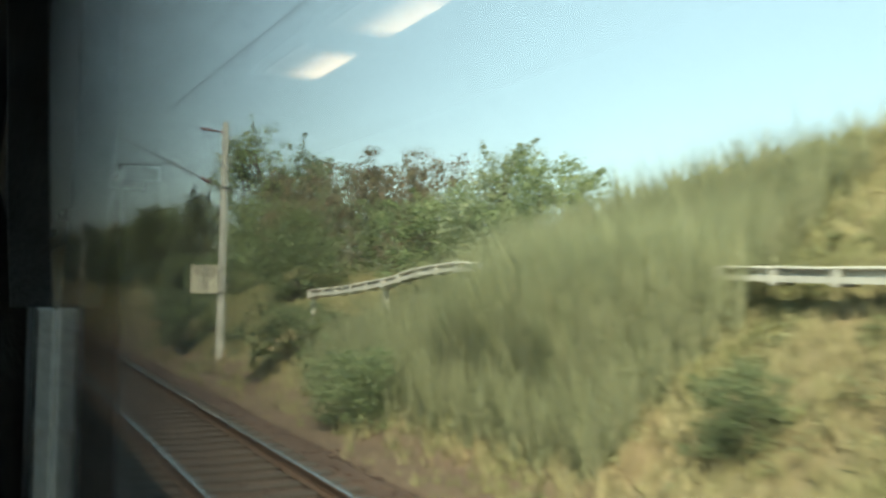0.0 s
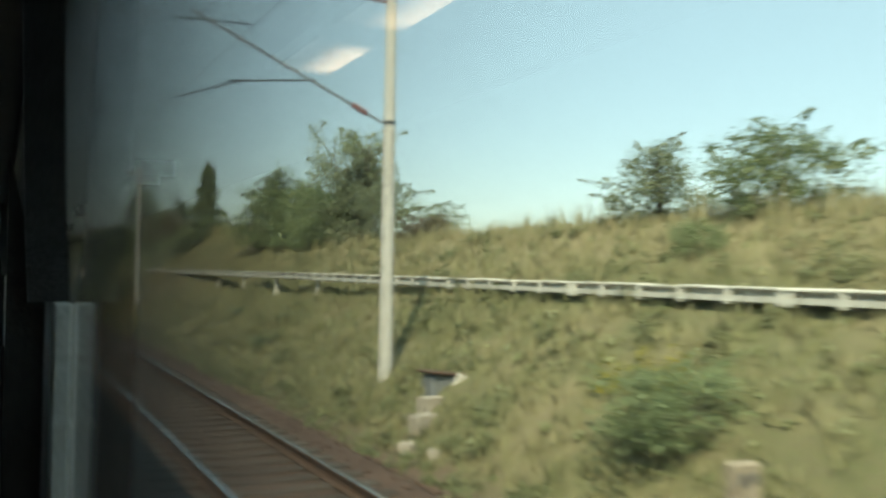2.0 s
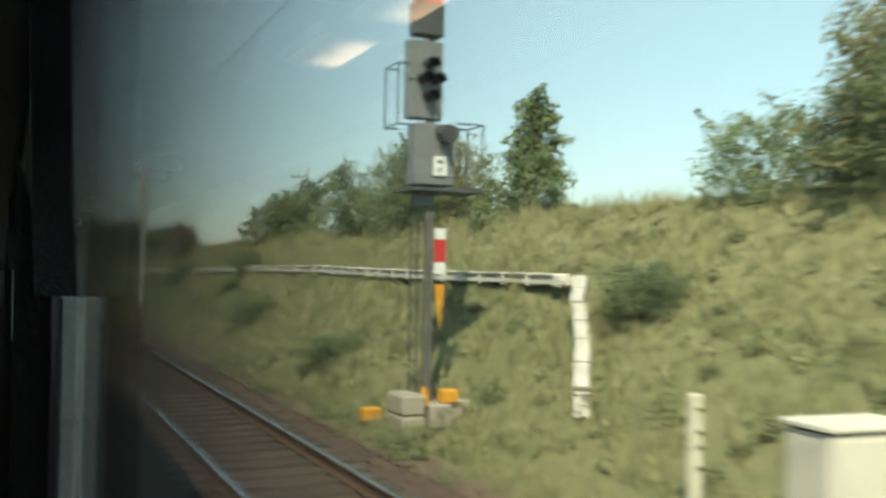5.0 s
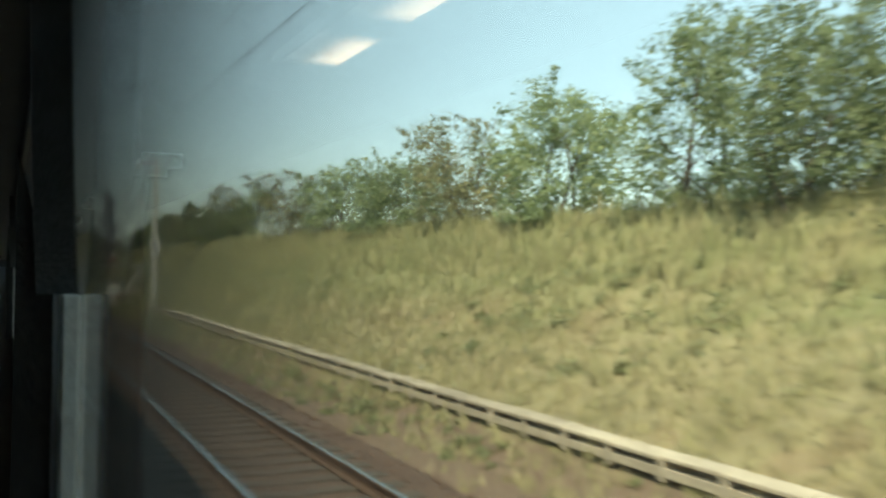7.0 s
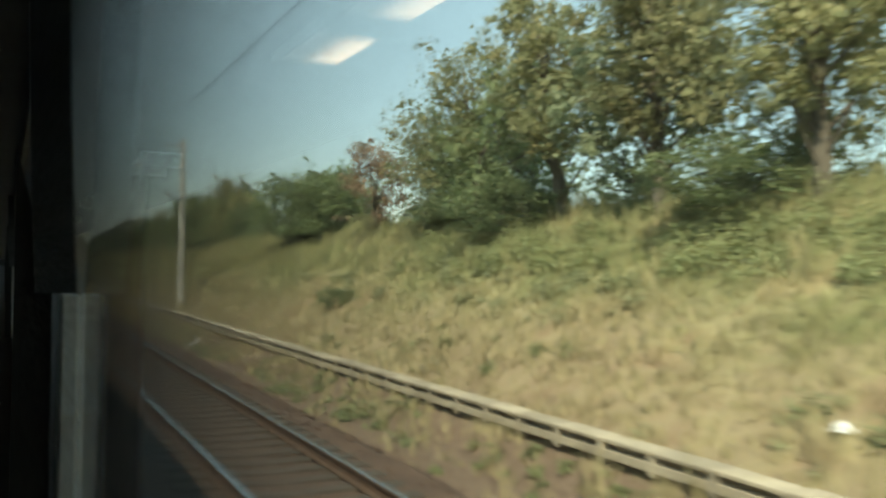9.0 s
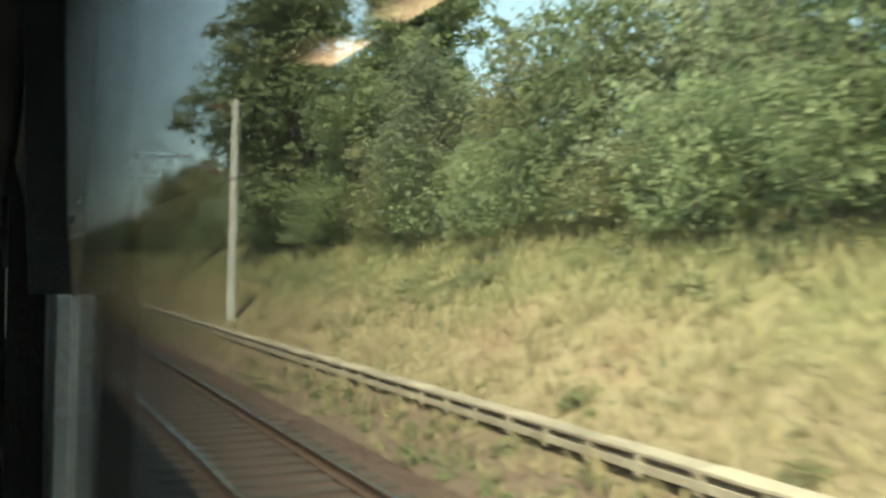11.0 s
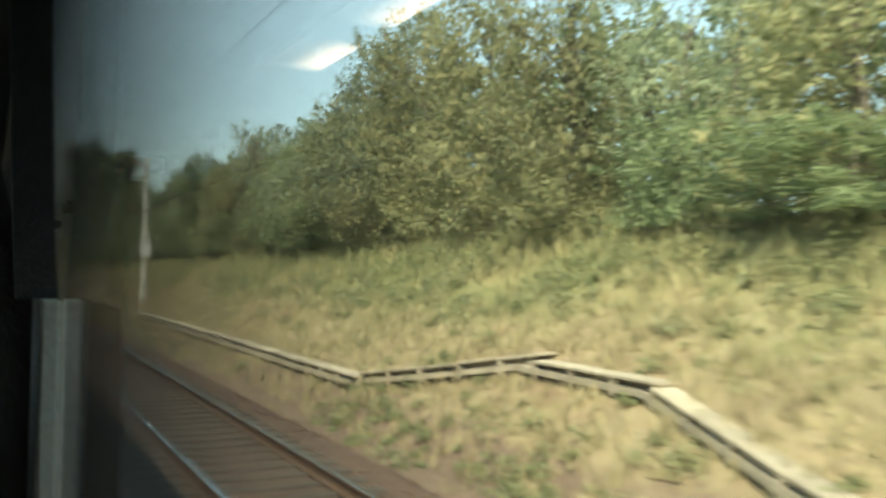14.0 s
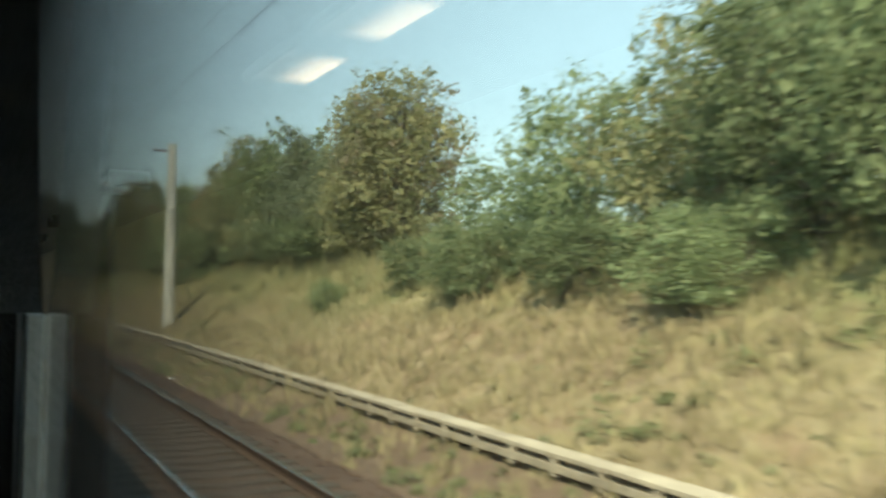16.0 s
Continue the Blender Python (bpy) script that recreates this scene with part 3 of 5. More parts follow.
order = sorted(range(len(MASTS)), key=lambda i: -MASTS[i][1])


def wire(name, label, x_of, z_of, sag, r):
    """A wire hung from mast to mast."""
    pts = []
    stops = [(x_of(i), MASTS[i][1], z_of(i)) for i in order] + [(TRACK, -508.0, z_of(0)), (TRACK, -575.0, z_of(0))]
    for a, b in zip(stops, stops[1:]):
        for s in np.linspace(0, 1, 12, endpoint=False):
            pts.append((a[0] + (b[0] - a[0]) * s, a[1] + (b[1] - a[1]) * s, a[2] + (b[2] - a[2]) * s - sag * 4 * s * (1 - s)))
    ring = [(r * math.cos(a), r * math.sin(a)) for a in np.linspace(0, 2 * math.pi, 6, endpoint=False)]
    tagged(new(name, sweep(name, ring, pts, DARK_STEEL)), label, "wire")


wire("contact_wire", "dark copper contact wire over the second track", lambda i: TRACK + wires[i], lambda i: 5.6, 0.03, 0.007)
wire("messenger_wire", "dark sagging messenger wire over the second track", lambda i: TRACK, lambda i: 7.0, 0.7, 0.006)


# ---- writing ----
def letters(name, text, size, mat, parent, m, label=""):
    cu = bpy.data.curves.new(name, "FONT")
    cu.body, cu.size, cu.align_x, cu.align_y, cu.extrude, cu.space_line = text, size, "CENTER", "CENTER", 0.002, 0.85
    cu.materials.append(mat)
    ob = new(name, cu)
    ob.parent, ob.matrix_basis = parent, m
    return tagged(ob, label) if label else ob


def board(x, y, z, w, h, text, mat, side, label):
    """A kilometre board on a mast, facing along the line."""
    t = thing("kilometre_board", pose(x, y, z), label, "sign", "kilometre boards")
    part("plate", bm_box((-w / 2, -0.012, 0), (w / 2, 0.012, h), 0.004), mat, t)
    for zz in (0.06, h - 0.06):
        part("bracket", bm_box((min(0, side) - 0.05, 0.012, zz - 0.02), (max(0, side) + 0.05, 0.05, zz + 0.02)), OLD_CONCRETE, t)
    if text:
        for i, row in enumerate(text):
            letters("numerals", row, h * 0.52, BLACK, t, pose(0, -0.016, h * (0.74 - 0.47 * i), 90, 0, 0), "black numerals")
    else:
        for zz in (0.3, 0.7):
            part("marking", bm_box((-w * 0.3, -0.016, h * zz - 0.1), (w * 0.3, -0.012, h * zz + 0.1)), BLACK, t)
    return t


board(7.3 - 0.62, 32.2 - 0.2, 1.96, 0.9, 0.93, ("100", "0"), CREAM, 0.62, "cream kilometre board with black numerals bolted to a mast")
board(7.4, -155.5 - 0.19, 2.95, 0.5, 0.8, None, WHITE, 0.0, "white kilometre board with dark markings on a mast")
board(7.75, -366.3 - 0.23, 3.1, 0.56, 0.9, ("99", "6"), WHITE, 0.0, "white kilometre board with black numerals on a mast")


# ---- cable troughs ----
def trough(name, path, mat, label, width, lid, gap, beam, leg, post_every=0.0, rib=1.05):
    """A concrete cable trough: lower beam, recessed core, lid, an upright at each joint and, on the slope, props.
    The path gives the middle of its top."""
    t = thing(name, pose(0, 0, 0), label, "cable trough")
    pts, total, w = [Vector(p) for p in path], 0.0, width / 2
    part("beam", sweep("beam", [(-w, -lid - gap - beam), (w, -lid - gap - beam), (w, -lid - gap), (-w, -lid - gap)], path, mat), mat, t)
    part("core", sweep("core", [(-w * 0.3, -lid - gap), (w * 0.3, -lid - gap), (w * 0.3, -lid), (-w * 0.3, -lid)], path, mat), mat, t)
    ribs, feet, doubles, count = [], [], [], 0
    for a, b in zip(pts, pts[1:]):
        d, run = (b - a), (b - a).length
        s = rib - total % rib if total % rib else 0.0
        while s < run:
            p = a + d * (s / run)
            turn = Matrix.Translation(p) @ d.to_track_quat("Y", "Z").to_matrix().to_4x4()
            ribs.append(turn)
            if post_every and count % 5 == 0:            # two uprights where lengths of the trough meet
                doubles.append(turn @ pose(0, 0.17, 0))
            if post_every and count % round(post_every / rib) == 0:
                feet.append(p)
            count += 1
            s += rib
        total += run
    lo, hi = (-w * 1.03, -0.055, -lid - gap - beam - leg), (w * 1.03, 0.055, -lid * 0.9)
    one = bpy.data.meshes.new("upright")
    bm = bm_box(lo, hi, 0.008)
    bm.to_mesh(one)
    bm.free()
    one.materials.append(mat)
    for m in ribs[:290] + doubles:
        part("upright", one, mat, t, "", m)
    if len(ribs) > 290:
        bm = bmesh.new()
        for m in ribs[290:]:
            box(bm, lo, hi, 0, m)
        tagged(part("far_uprights", bm, mat, t), kind="stuff")
    rng = np.random.default_rng(len(ribs))               # slabs laid end to end, not quite true
    slab = bpy.data.meshes.new("lid_slab")
    bm = bm_box((-w * 1.05, -rib / 2 + 0.008, -lid), (w * 1.05, rib / 2 - 0.008, 0), 0.01)
    bm.to_mesh(slab)
    bm.free()
    slab.materials.append(mat)
    rest = bmesh.new()
    for k, m in enumerate(ribs[:-1]):
        m = m @ pose(rng.normal() * 0.006, rib / 2, rng.normal() * 0.004, rng.normal() * 0.25, rng.normal() * 0.8, rng.normal() * 0.4)
        if k < 290:
            part("lid_slab", slab, mat, t, "", m)
        else:
            box(rest, (-w * 1.05, -rib / 2 + 0.008, -lid), (w * 1.05, rib / 2 - 0.008, 0), 0, m)
    if len(ribs) > 290:
        tagged(part("far_lid_slabs", rest, mat, t), kind="stuff")
    rest.free() if len(ribs) <= 290 else None
    for p in [q for q in feet if q.y > -32]:
        z = ground_z(p.x, p.y)
        bm = bmesh.new()
        under = p.z - lid - gap - beam
        shaft = box(bm, (p.x - 0.09, p.y - 0.08, z - 0.25), (p.x + 0.09, p.y + 0.11, under - 0.06))
        for v in shaft:                                  # narrower towards the top
            if v.co.z > z:
                v.co.x, v.co.y = p.x + (v.co.x - p.x) * 0.6, p.y + (v.co.y - p.y) * 0.55
        box(bm, (p.x - 0.12, p.y - 0.12, under - 0.06), (p.x + 0.12, p.y + 0.16, under), 0.01)
        box(bm, (p.x - 0.16, p.y - 0.24, z - 0.25), (p.x + 0.16, p.y + 0.16, z + 0.06), 0.02)
        part("prop", bm, mat, t)
    return t


trough("cable_trough", UPPER, WHITE_CONCRETE, "white concrete cable trough carried on props along the bank", 0.34, 0.04, 0.085, 0.085, 0.045, 5.25)
fall = [(9.66, -134.95, 2.38), (9.25, -135.5, 2.12), (8.5, -136.8, 1.42), (7.95, -137.65, 0.8), (7.78, -137.95, 0.35)]
trough("cable_trough", fall, CHUTE, "white concrete cable trough running down the bank", 0.22, 0.07, 0.06, 0.1, 0.03, 0, 0.62)
lower = [(6.95, y, 0.335 + 0.02 * math.sin(y * 0.11)) for y in range(-157, -401, -5)] + [(6.95, -401.2, 0.35), (7.5, -403.8, 0.72), (8.15, -406.0, 1.08), (8.17, -409.5, 1.04), (7.35, -412.8, 0.52), (6.95, -414.5, 0.335)]
lower += [(6.95, y, 0.335 + 0.02 * math.sin(y * 0.11)) for y in range(-420, -541, -5)]
trough("cable_trough", lower, TROUGH, "weathered beige concrete cable trough along the foot of the bank", 0.34, 0.055, 0.085, 0.1, 0.06, 0)


# ---- trees and bushes ----
def leaves(rng, centres, radii, count, size, squash=1.0):
    """Small bent leaves spread over the outer part of some clumps."""
    pick = rng.choice(len(centres), count, p=radii ** 1.7 / np.sum(radii ** 1.7))
    d = rng.normal(size=(count, 3))
    d /= np.linalg.norm(d, axis=1)[:, None]
    heart = rng.random(count) < 0.13
    r = radii[pick] * np.where(heart, 0.7 * rng.random(count) ** 0.5, 0.52 + 0.5 * rng.random(count) ** 0.7)
    size = np.where(heart, size * 2.3, size)
    p = centres[pick] + d * r[:, None] * np.array([1, 1, squash])
    return blades_at(rng, p, d * 0.75 + np.array([0, 0, 0.55]) + rng.normal(size=(count, 3)) * 0.5, size)


def blades_at(rng, p, n, size):
    """A pointed leaf at each place p, square to its n."""
    count = len(p)
    n = n / np.linalg.norm(n, axis=1)[:, None]
    a = np.cross(n, rng.normal(size=(count, 3)))
    a /= np.linalg.norm(a, axis=1)[:, None]
    b = np.cross(n, a)
    s = (size * (0.6 + 0.8 * rng.random(count)))[:, None]
    v = np.stack([p + a * s, p - a * s * 0.7 + b * s * 0.62, p - a * s * 0.7 - b * s * 0.62], 1).reshape(-1, 3)
    return v, np.arange(count * 3).reshape(-1, 3)


def quads(name, v, f, mat):
    me = bpy.data.meshes.new(name)
    me.vertices.add(len(v)), me.loops.add(f.size), me.polygons.add(len(f))
    me.vertices.foreach_set("co", v.astype(np.float32).ravel())
    me.loops.foreach_set("vertex_index", f.astype(np.int32).ravel())
    me.polygons.foreach_set("loop_start", np.arange(0, f.size, f.shape[1], dtype=np.int32))
    me.materials.append(mat)
    me.update(calc_edges=True)
    return me


def grow(seed, height, spread, low, lobes, count, size, mat, shape="round", stems=1):
    """Trunk and crown meshes of one tree, its foot at the origin. low: where the crown begins, as a part of the height."""
    rng = np.random.default_rng(seed)
    centres, radii, bm = [], [], bmesh.new()
    base = height * low
    for s in range(stems):
        lean = rng.normal(size=2) * spread * (0.10 if stems == 1 else 0.22)
        foot = Vector((*(rng.normal(size=2) * (0.0 if stems == 1 else 0.12 * spread)), -0.3))
        knee = Vector((lean[0] * 0.4, lean[1] * 0.4, height * 0.35)) + foot
        tip = Vector((lean[0], lean[1], height * 0.85))
        r = 0.022 * height / stems ** 0.5
        tube(bm, foot, knee, r * 1.3, r * 0.85, 7), tube(bm, knee, tip, r * 0.85, r * 0.2, 6)
        for k in range(lobes // stems):
            u = (k + rng.random()) / (lobes // stems)
            z = base + (height - base) * (0.03 + 0.89 * u)
            reach = {"round": math.sin(math.pi * (0.22 + 0.70 * u)) ** 0.8, "cone": 1.02 - u * 0.9, "column": 0.55 + 0.45 * math.sin(math.pi * min(1, 0.2 + 0.8 * u)),
                     "flat": 0.55 + 0.55 * u if u < 0.7 else 0.95 - 0.7 * (u - 0.7)}[shape]
            ang = k * 2.4 + rng.random() * 1.2
            out = spread / 2 * reach * (0.35 + 0.6 * rng.random())
            c = Vector((tip.x * u + out * math.cos(ang), tip.y * u + out * math.sin(ang), z))
            w = c.z / (height * 0.85)
            start = foot.lerp(tip, max(0.12, min(0.8, w - 0.22)))
            tube(bm, start, c, r * 0.35, r * 0.08, 4)
            centres.append(c)
            radii.append(spread * (0.13 + 0.12 * rng.random()) * (0.65 + 0.5 * reach))
            for q in range(2):                       # twigs beyond the clump
                e = c + Vector(rng.normal(size=3)).normalized() * radii[-1] * 1.15
                tube(bm, c, e, r * 0.08, r * 0.03, 3)
                centres.append(e)
                radii.append(radii[-1] * 0.45 if q == 0 else radii[-2] * 0.4)
    for k in rng.choice(len(centres), 0 if shape in ("cone", "column") else min(len(centres), lobes // 2), replace=False):   # long shoots that break the outline
        c = centres[k]
        way = (Vector((c.x, c.y, 0)) / (spread * 0.6) + Vector((0, 0, 0.8 * c.z / height)) + Vector(rng.normal(size=3)) * 0.35).normalized()
        long = spread * (0.16 + 0.14 * rng.random())
        tube(bm, c, c + way * long * 1.05, r * 0.09, r * 0.03, 3)
        for q in (0.5, 0.7, 0.88, 1.0):
            centres.append(c + way * long * q)
            radii.append(spread * 0.045 * (1.25 - 0.5 * q))
    v, f = leaves(rng, np.array([list(c) for c in centres]), np.array(radii), int(count * 2.3), size * 0.62, 0.85)
    v[:, 2] = np.maximum(v[:, 2], 0.02)
    trunk = bpy.data.meshes.new("trunk")
    bm.to_mesh(trunk)
    bm.free()
    trunk.materials.append(BARK)
    return trunk, quads("crown", v, f, LEAF[mat])


# kind: seed, height, spread, crown start, lobes, leaves, leaf size, leaves, shape, stems
KINDS = {
    "hawthorn": grow(1, 4.0, 4.2, 0.0, 34, 4284, 0.091, "green", "round", 3),
    "bush": grow(22, 3.6, 4.6, 0.0, 44, 4692, 0.095, "green", "round", 4),
    "olive_bush": grow(3, 4.4, 4.6, 0.0, 36, 4284, 0.095, "olive", "round", 3),
    "brown_tree": grow(4, 4.6, 4.0, 0.0, 34, 4250, 0.095, "brown", "round", 2),
    "ash": grow(5, 6.5, 4.6, 0.0, 42, 4590, 0.104, "grey", "round", 1),
    "maple": grow(6, 6.6, 5.0, 0.0, 42, 4896, 0.104, "green", "round", 2),
    "olive_tree": grow(7, 6.6, 5.2, 0.0, 42, 4896, 0.104, "olive", "round", 2),
    "poplar": grow(8, 14.0, 6.0, 0.05, 48, 14500, 0.170, "green", "column", 1),
    "cone_tree": grow(9, 4.2, 2.5, 0.03, 36, 4300, 0.080, "green", "cone", 1),
    "sapling": grow(10, 2.2, 1.4, 0.35, 9, 595, 0.090, "weed", "round", 1),
    "rowan": grow(11, 3.8, 3.4, 0.12, 18, 1275, 0.106, "red", "round", 2),
    "rusty_tree": grow(11, 3.8, 3.4, 0.12, 18, 1445, 0.095, "rust", "round", 2),
    "willow": grow(12, 6.8, 4.2, 0.0, 36, 3876, 0.100, "grey", "flat", 3),
    "slim_tree": grow(13, 7.0, 3.4, 0.25, 24, 3230, 0.111, "olive", "round", 1),
    "back_tree": grow(15, 7.0, 5.2, 0.1, 24, 1275, 0.212, "green", "round", 1),
    "back_ash": grow(16, 7.0, 5.2, 0.1, 24, 1275, 0.212, "grey", "round", 1),
    "young_ash": grow(14, 5.0, 2.4, 0.05, 26, 2040, 0.106, "green", "column", 1),
}
LABELS = {
    "hawthorn": "dense green hawthorn bush on the bank", "bush": "broad green bush on the top of the bank", "olive_bush": "olive-green bush beside the railway",
    "brown_tree": "small tree with green and reddish-brown foliage", "ash": "grey-green deciduous tree with an airy crown", "maple": "full green deciduous tree on the bank",
    "olive_tree": "deciduous tree with olive and yellowing leaves", "poplar": "tall dark green poplar", "cone_tree": "pointed green young tree",
    "sapling": "small pale green sapling in dry grass", "rusty_tree": "small sparse tree with faded rusty leaves", "rowan": "small rowan tree with red leaves", "willow": "tall grey-green willow with several stems",
    "back_tree": "green deciduous tree deeper in the wood", "back_ash": "grey-green deciduous tree deeper in the wood",
    "slim_tree": "slim tree with a bare lower trunk", "young_ash": "narrow young ash tree",
}
SIZES = {}
for key, (_, crown) in KINDS.items():                    # height and width of each crown without its few longest shoots
    co = np.empty(len(crown.vertices) * 3, dtype=np.float32)
    crown.vertices.foreach_get("co", co)
    co = co.reshape(-1, 3)
    SIZES[key] = float(np.percentile(co[:, 2], 99.8)), float(np.percentile(co[:, 1], 99.85) - np.percentile(co[:, 1], 0.15))
trng = np.random.default_rng(77)


def plant(kind, x, y, top, wide=0.0):
    """A tree whose crown reaches up to the height top above the rails."""
    trunk, crown = KINDS[kind]
    z = ground_z(x, y)
    tall, span = SIZES[kind]
    sz = (top - z) / tall
    sx = wide / span if wide else sz
    t = thing("bush" if "bush" in kind or kind == "hawthorn" else "tree", pose(x, y, z - 0.05, 0, 0, trng.random() * 360) @ Matrix.Diagonal((sx, sx, sz, 1)), LABELS[kind], "bush" if "bush" in kind or kind == "hawthorn" else "tree")
    part("trunk", trunk, BARK, t)
    part("crown", crown, BARK, t)
    return t


